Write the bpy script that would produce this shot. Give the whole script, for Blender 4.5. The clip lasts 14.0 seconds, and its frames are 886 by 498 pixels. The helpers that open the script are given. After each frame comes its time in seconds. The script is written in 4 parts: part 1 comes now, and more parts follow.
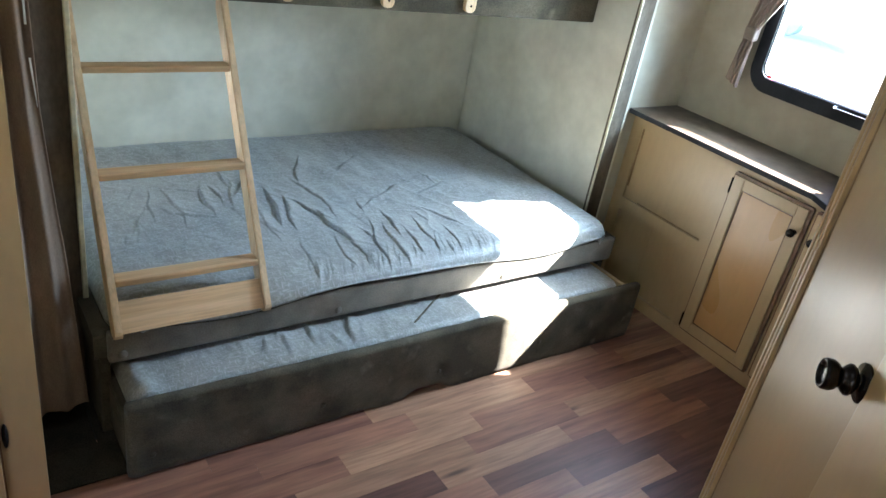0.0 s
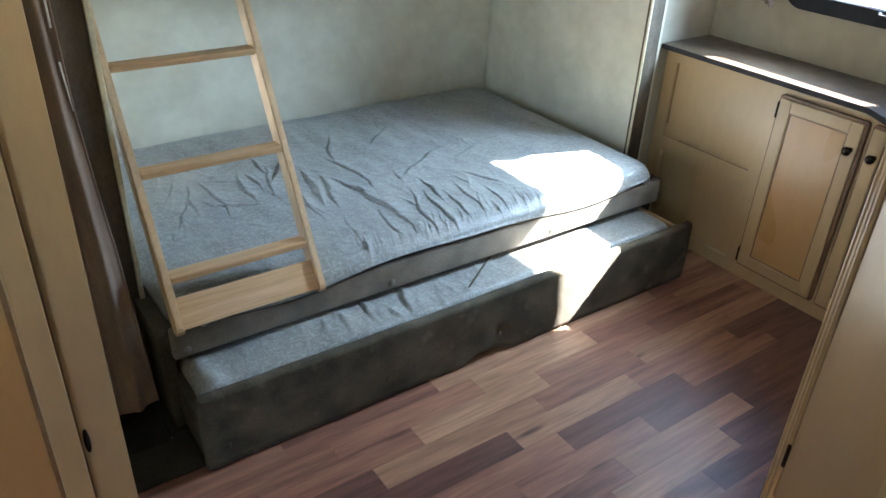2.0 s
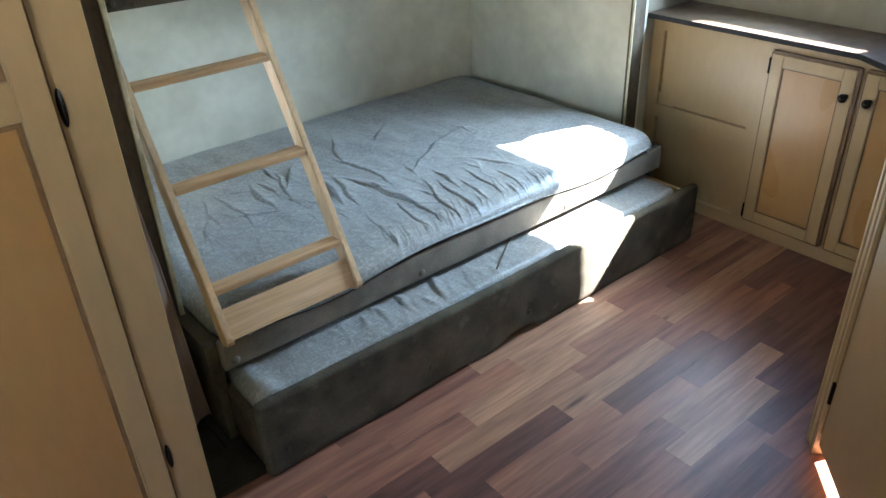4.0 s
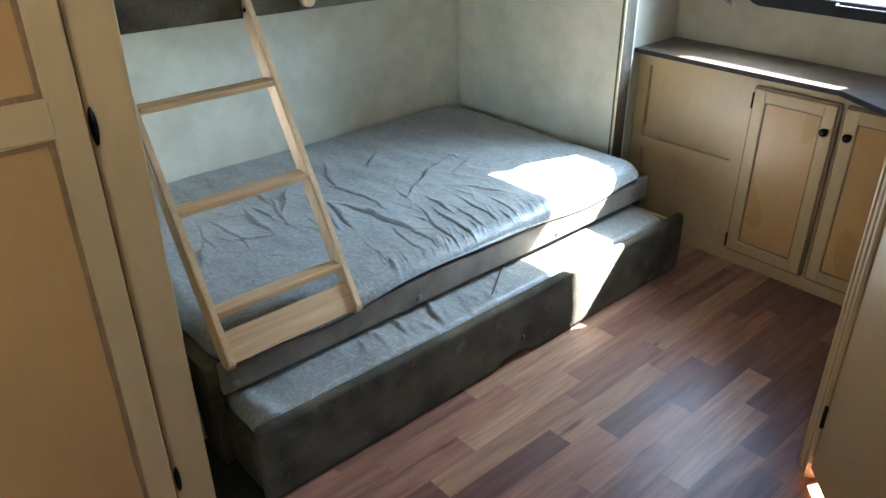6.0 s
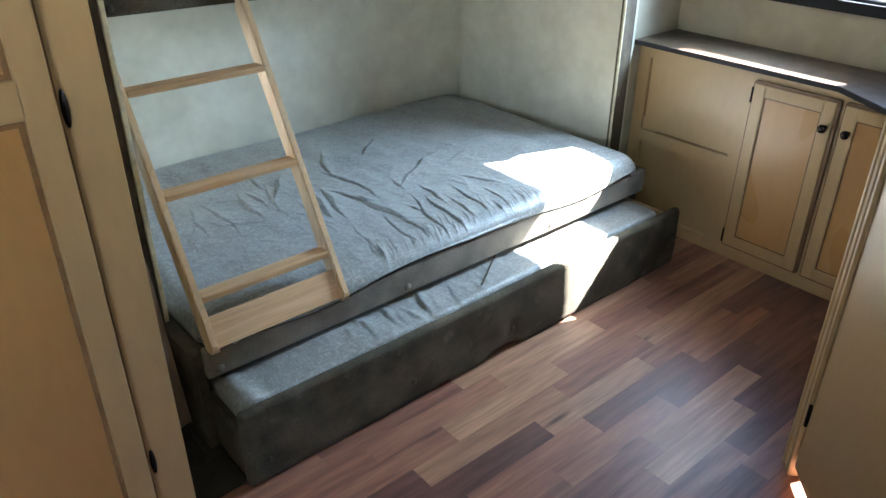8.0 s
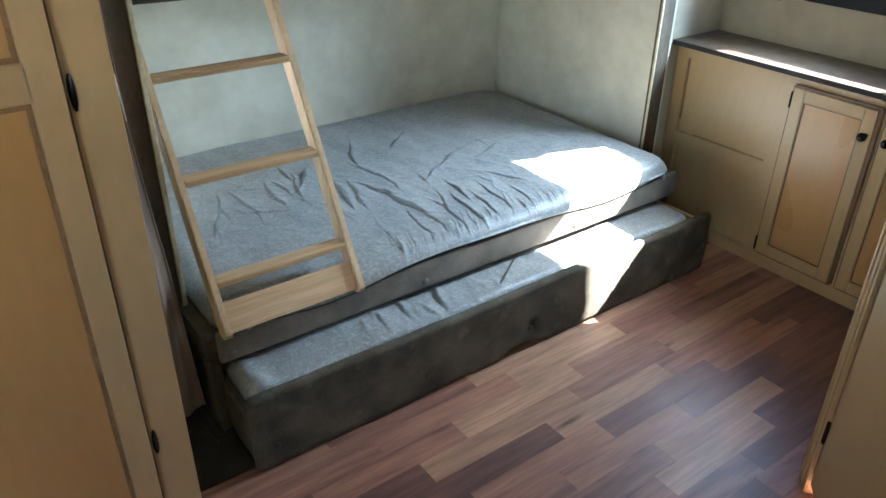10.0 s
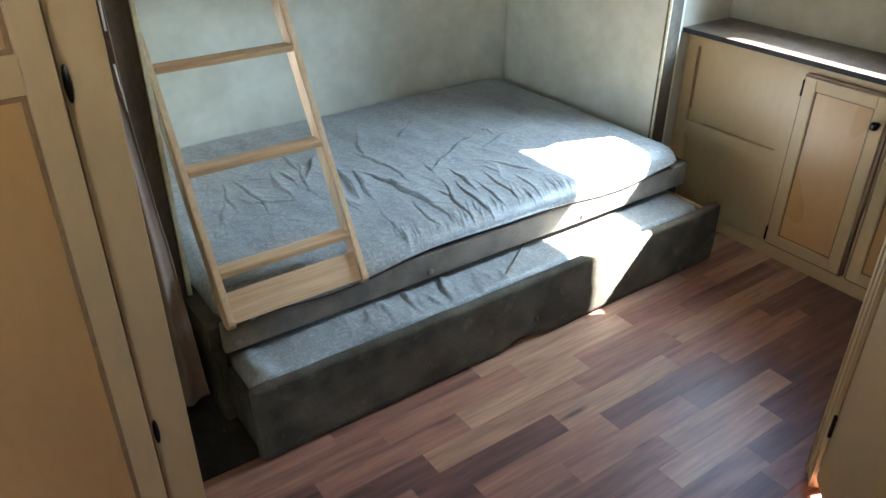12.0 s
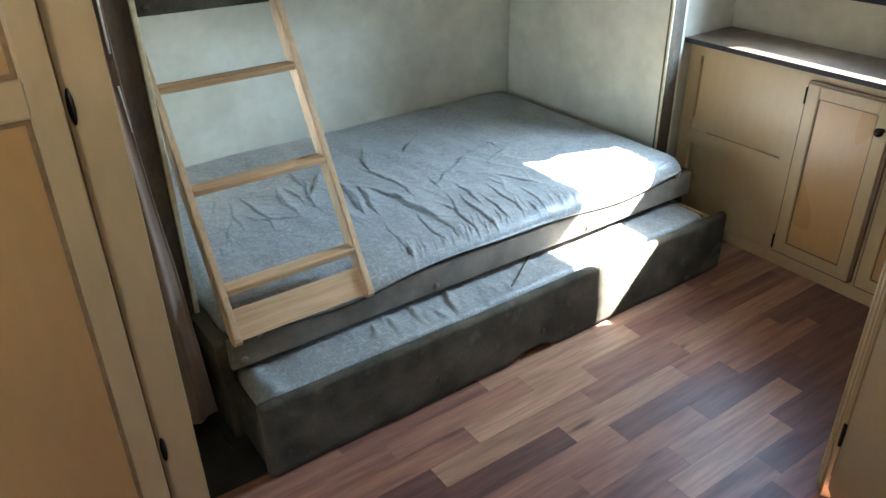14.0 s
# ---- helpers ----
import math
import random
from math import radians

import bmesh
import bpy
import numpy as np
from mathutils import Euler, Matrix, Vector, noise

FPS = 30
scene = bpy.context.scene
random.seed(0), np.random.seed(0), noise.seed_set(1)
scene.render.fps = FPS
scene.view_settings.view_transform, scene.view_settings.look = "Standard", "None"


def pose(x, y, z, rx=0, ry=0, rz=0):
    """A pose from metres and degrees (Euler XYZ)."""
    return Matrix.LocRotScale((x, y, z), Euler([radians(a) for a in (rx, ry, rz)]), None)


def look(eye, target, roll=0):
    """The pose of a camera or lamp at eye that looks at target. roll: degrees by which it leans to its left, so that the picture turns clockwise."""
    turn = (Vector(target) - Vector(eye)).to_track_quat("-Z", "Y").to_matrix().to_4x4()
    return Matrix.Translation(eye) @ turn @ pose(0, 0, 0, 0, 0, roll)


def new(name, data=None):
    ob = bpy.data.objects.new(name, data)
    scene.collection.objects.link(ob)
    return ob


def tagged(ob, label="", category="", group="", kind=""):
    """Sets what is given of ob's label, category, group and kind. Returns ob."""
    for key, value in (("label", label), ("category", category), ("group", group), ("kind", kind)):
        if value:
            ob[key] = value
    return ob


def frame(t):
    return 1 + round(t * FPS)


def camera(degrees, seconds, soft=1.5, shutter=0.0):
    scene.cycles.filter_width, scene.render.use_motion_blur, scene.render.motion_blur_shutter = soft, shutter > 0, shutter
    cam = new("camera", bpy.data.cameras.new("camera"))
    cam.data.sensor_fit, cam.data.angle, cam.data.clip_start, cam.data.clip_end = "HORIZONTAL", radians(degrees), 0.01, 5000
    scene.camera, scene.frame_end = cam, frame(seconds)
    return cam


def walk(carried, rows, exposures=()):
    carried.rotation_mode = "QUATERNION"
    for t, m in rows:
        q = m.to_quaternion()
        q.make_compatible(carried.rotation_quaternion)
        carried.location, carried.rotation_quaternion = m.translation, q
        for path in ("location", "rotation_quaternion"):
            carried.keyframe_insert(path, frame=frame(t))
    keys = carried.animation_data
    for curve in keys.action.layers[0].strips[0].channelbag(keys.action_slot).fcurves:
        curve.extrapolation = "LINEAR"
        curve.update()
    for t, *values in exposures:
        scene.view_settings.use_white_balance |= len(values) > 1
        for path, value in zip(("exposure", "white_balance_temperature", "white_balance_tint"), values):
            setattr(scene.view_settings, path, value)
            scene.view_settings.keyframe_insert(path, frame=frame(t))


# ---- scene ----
cam = camera(60.9, 14.0)

PATH = [
    (0, (-0.303, -1.703, 1.575), (0.797, -0.313, 0.649), 10.4),
    (0.5, (-0.299, -1.695, 1.569), (0.781, -0.329, 0.586), 10.6),
    (1, (-0.303, -1.693, 1.571), (0.769, -0.321, 0.586), 10.1),
    (1.5, (-0.307, -1.685, 1.555), (0.739, -0.301, 0.56), 8.5),
    (2, (-0.328, -1.655, 1.535), (0.686, -0.255, 0.53), 2.6),
    (2.5, (-0.378, -1.614, 1.526), (0.637, -0.217, 0.517), -1.0),
    (2.7, (-0.388, -1.628, 1.529), (0.612, -0.224, 0.514), -2.2),
    (5, (-0.56, -1.557, 1.531), (0.573, -0.245, 0.532), -1.3),
    (5.5, (-0.571, -1.559, 1.536), (0.58, -0.235, 0.574), -0.8),
    (6, (-0.576, -1.547, 1.532), (0.586, -0.225, 0.582), -0.5),
    (6.5, (-0.578, -1.542, 1.528), (0.593, -0.223, 0.586), -0.5),
    (7, (-0.576, -1.537, 1.526), (0.601, -0.227, 0.579), -0.3),
    (7.5, (-0.565, -1.545, 1.524), (0.6, -0.229, 0.57), 0.0),
    (8, (-0.526, -1.584, 1.53), (0.608, -0.255, 0.555), 0.3),
    (10.5, (-0.455, -1.628, 1.529), (0.566, -0.222, 0.539), 0.9),
    (11, (-0.449, -1.626, 1.526), (0.561, -0.22, 0.524), 1.0),
    (11.5, (-0.439, -1.633, 1.527), (0.565, -0.228, 0.518), 0.7),
    (12, (-0.43, -1.635, 1.53), (0.568, -0.229, 0.516), 0.3),
    (12.5, (-0.43, -1.641, 1.533), (0.572, -0.239, 0.519), 0.0),
    (13, (-0.432, -1.638, 1.533), (0.564, -0.222, 0.53), -0.3),
    (13.5, (-0.423, -1.642, 1.535), (0.566, -0.214, 0.545), -0.7),
    (14, (-0.42, -1.647, 1.535), (0.566, -0.212, 0.551), -1.1),
]
walk(cam, [(t, look(eye, target, roll)) for t, eye, target, roll in PATH], [(0.0, 5.20, 6030, 10), (5.0, 5.17, 6030, 10), (8.0, 5.17, 6030, 10), (11.0, 5.21, 6030, 10), (14.0, 5.26, 6030, 10)])

# ---------------------------------------------------------------- light
SUN_WAY = Vector((-1.0, 0.47, -1.02)).normalized()
world = bpy.data.worlds.new("world")
scene.world = world
world.use_nodes = True
wn = world.node_tree.nodes
sky = wn.new("ShaderNodeTexSky")
sky.sky_type = "NISHITA"
sky.sun_disc = False
sky.sun_elevation = math.asin(-SUN_WAY.z)
sky.sun_rotation = math.atan2(-SUN_WAY.x, -SUN_WAY.y)
world.node_tree.links.new(sky.outputs[0], wn["Background"].inputs[0])
wn["Background"].inputs[1].default_value = 0.072

sun = new("sun", bpy.data.lights.new("sun", "SUN"))
sun.data.energy, sun.data.angle, sun.data.color = 4.0, radians(0.6), (1.0, 0.985, 0.96)
sun.rotation_euler = SUN_WAY.to_track_quat("-Z", "Y").to_euler()


def area_lamp(eye, target, w, h, watts, colour, spread=180):
    lamp = new("area_light", bpy.data.lights.new("area_light", "AREA"))
    lamp.data.shape, lamp.data.size, lamp.data.size_y = "RECTANGLE", w, h
    lamp.data.energy, lamp.data.color = watts, colour
    lamp.data.spread = radians(spread)
    lamp.matrix_world = look(eye, target)
    return lamp


area_lamp((2.385, -0.26, 1.24), (1.0, 0.30, 0.42), 0.40, 0.34, 0.43, (0.54, 0.78, 1.0), 86)
# Fill lamp in the unseen opening behind the camera.
area_lamp((-1.9, -2.17, 1.35), (-1.9, 0, 1.2), 1.0, 0.7, 0.20, (0.62, 0.82, 1.0))
area_lamp((-0.05, -0.95, 2.03), (-0.05, -0.951, 0.0), 0.34, 0.34, 0.055, (0.82, 0.92, 1.0))    # added ceiling fill, no such source seen


# ---------------------------------------------------------------- materials
def surface(name, c1, c2, rough=0.6, coarse=6.0, fine=60.0, stretch=(1, 1, 1), bump=0.05, metal=0.0,
            grain=0.25, rand=0.0, coat=0.0, sheen=0.0, detail=5.0, spread=0.18, gloss_var=0.1, spec=0.5):
    """Two scales of variation between two base colours, a fine relief and uneven gloss."""
    m = bpy.data.materials.new(name)
    m.use_nodes = True
    nt = m.node_tree
    n, l = nt.nodes, nt.links
    b = n["Principled BSDF"]
    tc = n.new("ShaderNodeTexCoord")
    mp = n.new("ShaderNodeMapping")
    mp.inputs["Scale"].default_value = stretch
    if rand:
        info = n.new("ShaderNodeObjectInfo")
        sc = n.new("ShaderNodeVectorMath")
        sc.operation = "SCALE"
        sc.inputs[0].default_value = (13.0, 7.0, 3.0)
        l.new(info.outputs["Random"], sc.inputs["Scale"])
        l.new(sc.outputs[0], mp.inputs["Location"])
    l.new(tc.outputs["Object"], mp.inputs["Vector"])
    a = n.new("ShaderNodeTexNoise")
    a.inputs["Scale"].default_value, a.inputs["Detail"].default_value = coarse, detail
    f = n.new("ShaderNodeTexNoise")
    f.inputs["Scale"].default_value, f.inputs["Detail"].default_value = fine, 4.0
    l.new(mp.outputs[0], a.inputs["Vector"])
    l.new(mp.outputs[0], f.inputs["Vector"])
    mix = n.new("ShaderNodeMix")
    mix.data_type = "RGBA"
    mix.inputs["A"].default_value, mix.inputs["B"].default_value = (*c1, 1), (*c2, 1)
    rg = n.new("ShaderNodeMapRange")
    rg.inputs["From Min"].default_value, rg.inputs["From Max"].default_value = 0.5 - spread, 0.5 + spread
    l.new(a.outputs["Fac"], rg.inputs["Value"])
    fac = rg.outputs[0]
    if rand:
        add = n.new("ShaderNodeMath")
        add.operation = "MULTIPLY_ADD"
        add.use_clamp = True
        sub = n.new("ShaderNodeMath")
        sub.operation = "SUBTRACT"
        sub.inputs[1].default_value = 0.5
        l.new(info.outputs["Random"], sub.inputs[0])
        l.new(sub.outputs[0], add.inputs[0])
        add.inputs[1].default_value = rand
        l.new(fac, add.inputs[2])
        fac = add.outputs[0]
    l.new(fac, mix.inputs["Factor"])
    dark = n.new("ShaderNodeMix")
    dark.data_type, dark.blend_type = "RGBA", "MULTIPLY"
    dark.inputs["Factor"].default_value = grain
    l.new(mix.outputs["Result"], dark.inputs["A"])
    fr = n.new("ShaderNodeMapRange")
    fr.inputs["From Min"].default_value, fr.inputs["From Max"].default_value = 0.3, 0.62
    l.new(f.outputs["Fac"], fr.inputs["Value"])
    l.new(fr.outputs[0], dark.inputs["B"])
    l.new(dark.outputs["Result"], b.inputs["Base Color"])
    rr = n.new("ShaderNodeMapRange")
    rr.inputs["To Min"].default_value, rr.inputs["To Max"].default_value = max(0.02, rough - gloss_var), min(1.0, rough + gloss_var)
    l.new(a.outputs["Fac"], rr.inputs["Value"])
    l.new(rr.outputs[0], b.inputs["Roughness"])
    b.inputs["Metallic"].default_value = metal
    b.inputs["Coat Weight"].default_value = coat
    b.inputs["Coat Roughness"].default_value = 0.35
    b.inputs["Sheen Weight"].default_value = sheen
    b.inputs["Specular IOR Level"].default_value = spec
    if bump:
        bp = n.new("ShaderNodeBump")
        bp.inputs["Strength"].default_value, bp.inputs["Distance"].default_value = bump, 0.004
        l.new(f.outputs["Fac"], bp.inputs["Height"])
        l.new(bp.outputs[0], b.inputs["Normal"])
    return m


M_PAPER = surface("wallpaper", (0.665, 0.628, 0.502), (0.550, 0.515, 0.400), 0.78, coarse=6.5, fine=22, bump=0.02, grain=0.06, spread=0.17, detail=3)
# Darker copy of the wallpaper: shade of the rear corner put into its colour.
M_PAPER_SHADE = surface("shaded_wallpaper", (0.440, 0.385, 0.285), (0.365, 0.318, 0.232), 0.78, coarse=6.5, fine=22, bump=0.02, grain=0.06, spread=0.17, detail=3)
M_MAPLE = surface("glazed_maple", (0.485, 0.338, 0.162), (0.390, 0.260, 0.116), 0.36, coarse=1.3, fine=20, stretch=(2.5, 2.5, 0.8), bump=0.006, detail=1, spread=0.4, grain=0.06, coat=0.45)
M_MAPLE_WARM = surface("glazed_maple_panel", (0.495, 0.280, 0.098), (0.375, 0.198, 0.064), 0.30, coarse=1.3, fine=20, stretch=(2.5, 2.5, 0.8), bump=0.006, detail=1, spread=0.4, grain=0.06, coat=0.45)
M_DOOR = surface("bath_door_maple", (0.41, 0.282, 0.135), (0.325, 0.215, 0.095), 0.34, coarse=1.1, fine=20, stretch=(2.5, 2.5, 0.8), bump=0.006, detail=1, spread=0.4, grain=0.05, coat=0.25)
M_GLAZE = surface("brown_glaze", (0.20, 0.105, 0.042), (0.125, 0.062, 0.024), 0.4, coarse=9, fine=60, stretch=(3, 3, 1), bump=0.02)
M_PALE_GLAZE = surface("light_brown_glaze", (0.275, 0.158, 0.066), (0.195, 0.105, 0.042), 0.4, coarse=9, fine=60, stretch=(3, 3, 1), bump=0.02)
M_OCHRE = surface("ochre_glaze", (0.30, 0.185, 0.075), (0.22, 0.130, 0.05), 0.4, coarse=9, fine=60, stretch=(3, 3, 1), bump=0.02)
M_PINE = surface("pine", (0.69, 0.455, 0.250), (0.56, 0.335, 0.160), 0.5, coarse=3, fine=16, stretch=(0.5, 11, 11), bump=0.03, grain=0.20)
M_PINE_UP = surface("pine_upright", (0.72, 0.515, 0.300), (0.62, 0.405, 0.215), 0.5, coarse=3, fine=16, stretch=(11, 8, 0.6), bump=0.03, grain=0.18)
M_SUEDE = surface("brown_suede", (0.128, 0.106, 0.071), (0.066, 0.054, 0.036), 0.95, coarse=7, fine=260, bump=0.10, grain=0.35, sheen=0.04, spec=0.12, spread=0.12)


def scuffed(m, colour, scale, low, high):
    """Sparse paler rubbed marks in the nap."""
    n, l = m.node_tree.nodes, m.node_tree.links
    b = n["Principled BSDF"]
    paint = b.inputs["Base Color"].links[0].from_socket
    t = n.new("ShaderNodeTexNoise")
    t.inputs["Scale"].default_value, t.inputs["Detail"].default_value = scale, 3.0
    l.new(n["Mapping"].outputs[0], t.inputs["Vector"])
    r = n.new("ShaderNodeMapRange")
    r.inputs["From Min"].default_value, r.inputs["From Max"].default_value = low, high
    r.inputs["To Max"].default_value = 0.6
    l.new(t.outputs["Fac"], r.inputs["Value"])
    k = n.new("ShaderNodeMix")
    k.data_type = "RGBA"
    k.inputs["B"].default_value = (*colour, 1)
    l.new(r.outputs[0], k.inputs["Factor"])
    l.new(paint, k.inputs["A"])
    l.new(k.outputs["Result"], b.inputs["Base Color"])
    return m


scuffed(M_SUEDE, (0.20, 0.178, 0.130), 13.0, 0.62, 0.78)
M_RAIL = surface("taupe_suede", (0.275, 0.240, 0.190), (0.165, 0.142, 0.110), 0.95, coarse=8, fine=240, bump=0.08, grain=0.30, sheen=0.08, spec=0.15, spread=0.14)
def ticking(name, c1, c2, slub):
    """A slubbed cross-weave: short bright threads both ways over a duller ground."""
    m = surface(name, c1, c2, 0.45, coarse=9, fine=420, bump=0.10, grain=0.25, spread=0.22, sheen=0.1)
    n, l = m.node_tree.nodes, m.node_tree.links
    b = n["Principled BSDF"]
    paint = b.inputs["Base Color"].links[0].from_socket
    gloss = b.inputs["Roughness"].links[0].from_socket
    at = n["Mapping"].outputs[0]
    top = None
    for way in ((44, 230, 60), (200, 58, 60)):
        st = n.new("ShaderNodeVectorMath")
        st.operation = "MULTIPLY"
        st.inputs[1].default_value = way
        l.new(at, st.inputs[0])
        t = n.new("ShaderNodeTexNoise")
        t.inputs["Scale"].default_value, t.inputs["Detail"].default_value = 1.0, 2.0
        l.new(st.outputs[0], t.inputs["Vector"])
        if top is None:
            top = t.outputs["Fac"]
        else:
            mx = n.new("ShaderNodeMath")
            mx.operation = "MAXIMUM"
            l.new(top, mx.inputs[0])
            l.new(t.outputs["Fac"], mx.inputs[1])
            top = mx.outputs[0]
    r = n.new("ShaderNodeMapRange")
    r.inputs["From Min"].default_value, r.inputs["From Max"].default_value = 0.50, 0.74
    r.inputs["To Max"].default_value = 0.55
    l.new(top, r.inputs["Value"])
    k = n.new("ShaderNodeMix")
    k.data_type = "RGBA"
    k.inputs["B"].default_value = (*slub, 1)
    l.new(r.outputs[0], k.inputs["Factor"])
    l.new(paint, k.inputs["A"])
    l.new(k.outputs["Result"], b.inputs["Base Color"])
    g = n.new("ShaderNodeMath")
    g.operation = "MULTIPLY_ADD"
    g.inputs[1].default_value = -0.12
    l.new(r.outputs[0], g.inputs[0])
    l.new(gloss, g.inputs[2])
    l.new(g.outputs[0], b.inputs["Roughness"])
    bp = b.inputs["Normal"].links[0].from_node
    l.new(top, bp.inputs["Height"])
    bp.inputs["Strength"].default_value, bp.inputs["Distance"].default_value = 0.22, 0.0018
    return m


M_SHEET = ticking("grey_ticking", (0.310, 0.306, 0.284), (0.228, 0.222, 0.202), (0.50, 0.51, 0.50))
M_FASCIA = surface("brown_fascia", (0.165, 0.128, 0.090), (0.088, 0.067, 0.046), 0.8, spec=0.25, coarse=7, fine=50, stretch=(2, 2, 0.9), bump=0.02)
M_BRASS = surface("pale_gold_edge", (0.74, 0.66, 0.44), (0.60, 0.52, 0.33), 0.35, coarse=6, fine=50, bump=0.01)
M_TOP = surface("brown_laminate", (0.112, 0.074, 0.046), (0.080, 0.053, 0.034), 0.34, coarse=18, fine=150, bump=0.01, grain=0.3)
M_EDGE = surface("dark_edge_band", (0.034, 0.032, 0.034), (0.024, 0.022, 0.024), 0.5, coarse=12, fine=90, bump=0.01, spec=0.2)
M_BLACK = surface("black_frame", (0.015, 0.016, 0.019), (0.008, 0.009, 0.011), 0.5, coarse=10, fine=80, bump=0.01, spec=0.2)
M_BRONZE = surface("dark_bronze", (0.030, 0.024, 0.020), (0.016, 0.013, 0.011), 0.24, coarse=20, fine=90, bump=0.01, metal=0.8)
M_BRIGHT = surface("bright_metal", (0.75, 0.75, 0.76), (0.62, 0.62, 0.63), 0.25, coarse=20, fine=90, bump=0.01, metal=1.0)
M_DRAPE = surface("brown_drape", (0.275, 0.185, 0.124), (0.175, 0.116, 0.078), 0.95, coarse=5, fine=200, stretch=(3, 3, 0.7), bump=0.05, sheen=0.08)
def strip_finish(name, c1, c2):
    """Printed wood strip: long streaks and a few dark knots."""
    m = surface(name, c1, c2, 0.42, coarse=1.7, fine=6, stretch=(1.3, 15, 15), bump=0.003, grain=0.31, rand=0.4, spread=0.24, spec=0.45, gloss_var=0.08)
    n, l = m.node_tree.nodes, m.node_tree.links
    paint = n["Principled BSDF"].inputs["Base Color"].links[0].from_socket
    at = n["Mapping"].outputs[0]
    sq = n.new("ShaderNodeVectorMath")
    sq.operation = "MULTIPLY"
    sq.inputs[1].default_value = (1.7, 0.80, 0.80)
    l.new(at, sq.inputs[0])
    v = n.new("ShaderNodeTexVoronoi")
    v.inputs["Scale"].default_value = 1.0
    l.new(sq.outputs[0], v.inputs["Vector"])
    r = n.new("ShaderNodeMapRange")
    r.interpolation_type = "SMOOTHSTEP"
    r.inputs["From Min"].default_value, r.inputs["From Max"].default_value = 0.02, 0.17
    r.inputs["To Min"].default_value = 0.36
    l.new(v.outputs["Distance"], r.inputs["Value"])
    k = n.new("ShaderNodeMix")
    k.data_type, k.blend_type = "RGBA", "MULTIPLY"
    k.inputs["Factor"].default_value = 1.0
    l.new(paint, k.inputs["A"])
    l.new(r.outputs[0], k.inputs["B"])
    l.new(k.outputs["Result"], n["Principled BSDF"].inputs["Base Color"])
    return m


M_DRAPE_LIGHT = surface("light_brown_cloth", (0.265, 0.200, 0.152), (0.185, 0.135, 0.100), 0.85, coarse=6, fine=160, stretch=(3, 3, 0.7), bump=0.05, sheen=0.05)
M_STRIPS = {"l": strip_finish("pale_strip", (0.475, 0.262, 0.152), (0.250, 0.120, 0.070)), "m": strip_finish("red_brown_strip", (0.365, 0.170, 0.103), (0.158, 0.064, 0.043)),
            "d": strip_finish("dark_strip", (0.215, 0.096, 0.065), (0.085, 0.036, 0.027))}
M_PLANK = M_STRIPS["m"]
M_JOINT = surface("floor_joint", (0.12, 0.062, 0.038), (0.09, 0.046, 0.028), 0.6, coarse=9, fine=60)
M_CARPET = surface("dark_carpet", (0.060, 0.050, 0.036), (0.035, 0.030, 0.022), 1.0, coarse=12, fine=300, bump=0.3, grain=0.5, spec=0.1)
M_CEIL = surface("ceiling_panel", (0.72, 0.71, 0.66), (0.66, 0.65, 0.60), 0.7, coarse=4, fine=60, bump=0.02, grain=0.06)
M_GRAVEL = surface("gravel", (0.62, 0.61, 0.58), (0.50, 0.49, 0.46), 0.95, coarse=3, fine=40, bump=0.3, grain=0.4)
M_RV = surface("white_fibreglass", (0.80, 0.80, 0.80), (0.72, 0.73, 0.74), 0.35, coarse=2, fine=30, bump=0.01, grain=0.05)
# Outdoor glare put into the colour of the trailer's windows, stripe and wheels.
M_PALED = surface("paled_blue_grey", (0.40, 0.47, 0.54), (0.32, 0.38, 0.44), 0.2, coarse=3, fine=30, bump=0.0)
M_RED = surface("red_plastic", (0.55, 0.03, 0.04), (0.45, 0.02, 0.03), 0.4, coarse=20, fine=90, bump=0.0)
M_GLASS = bpy.data.materials.new("window_glass")
M_GLASS.use_nodes = True
gt = M_GLASS.node_tree
gt.nodes.remove(gt.nodes["Principled BSDF"])
clear, shine, both = gt.nodes.new("ShaderNodeBsdfTransparent"), gt.nodes.new("ShaderNodeBsdfGlossy"), gt.nodes.new("ShaderNodeMixShader")
clear.inputs["Color"].default_value = (0.88, 0.94, 0.98, 1)
shine.inputs["Roughness"].default_value = 0.02
both.inputs["Fac"].default_value = 0.05
gt.links.new(clear.outputs[0], both.inputs[1])
gt.links.new(shine.outputs[0], both.inputs[2])
gt.links.new(both.outputs[0], gt.nodes["Material Output"].inputs["Surface"])


# ---------------------------------------------------------------- mesh helpers
def box(bm, x0, x1, y0, y1, z0, z1, bevel=0.0, seg=2):
    made = bmesh.ops.create_cube(bm, size=1.0, matrix=Matrix.Translation(((x0 + x1) / 2, (y0 + y1) / 2, (z0 + z1) / 2)) @ Matrix.Diagonal((x1 - x0, y1 - y0, z1 - z0, 1)))
    if bevel:
        edges = list({e for v in made["verts"] for e in v.link_edges})
        bmesh.ops.bevel(bm, geom=edges, offset=bevel, segments=seg, affect="EDGES", profile=0.6)
    return bm


def boxes(*rows, bevel=0.0):
    bm = bmesh.new()
    for r in rows:
        box(bm, *r, bevel=bevel)
    return bm


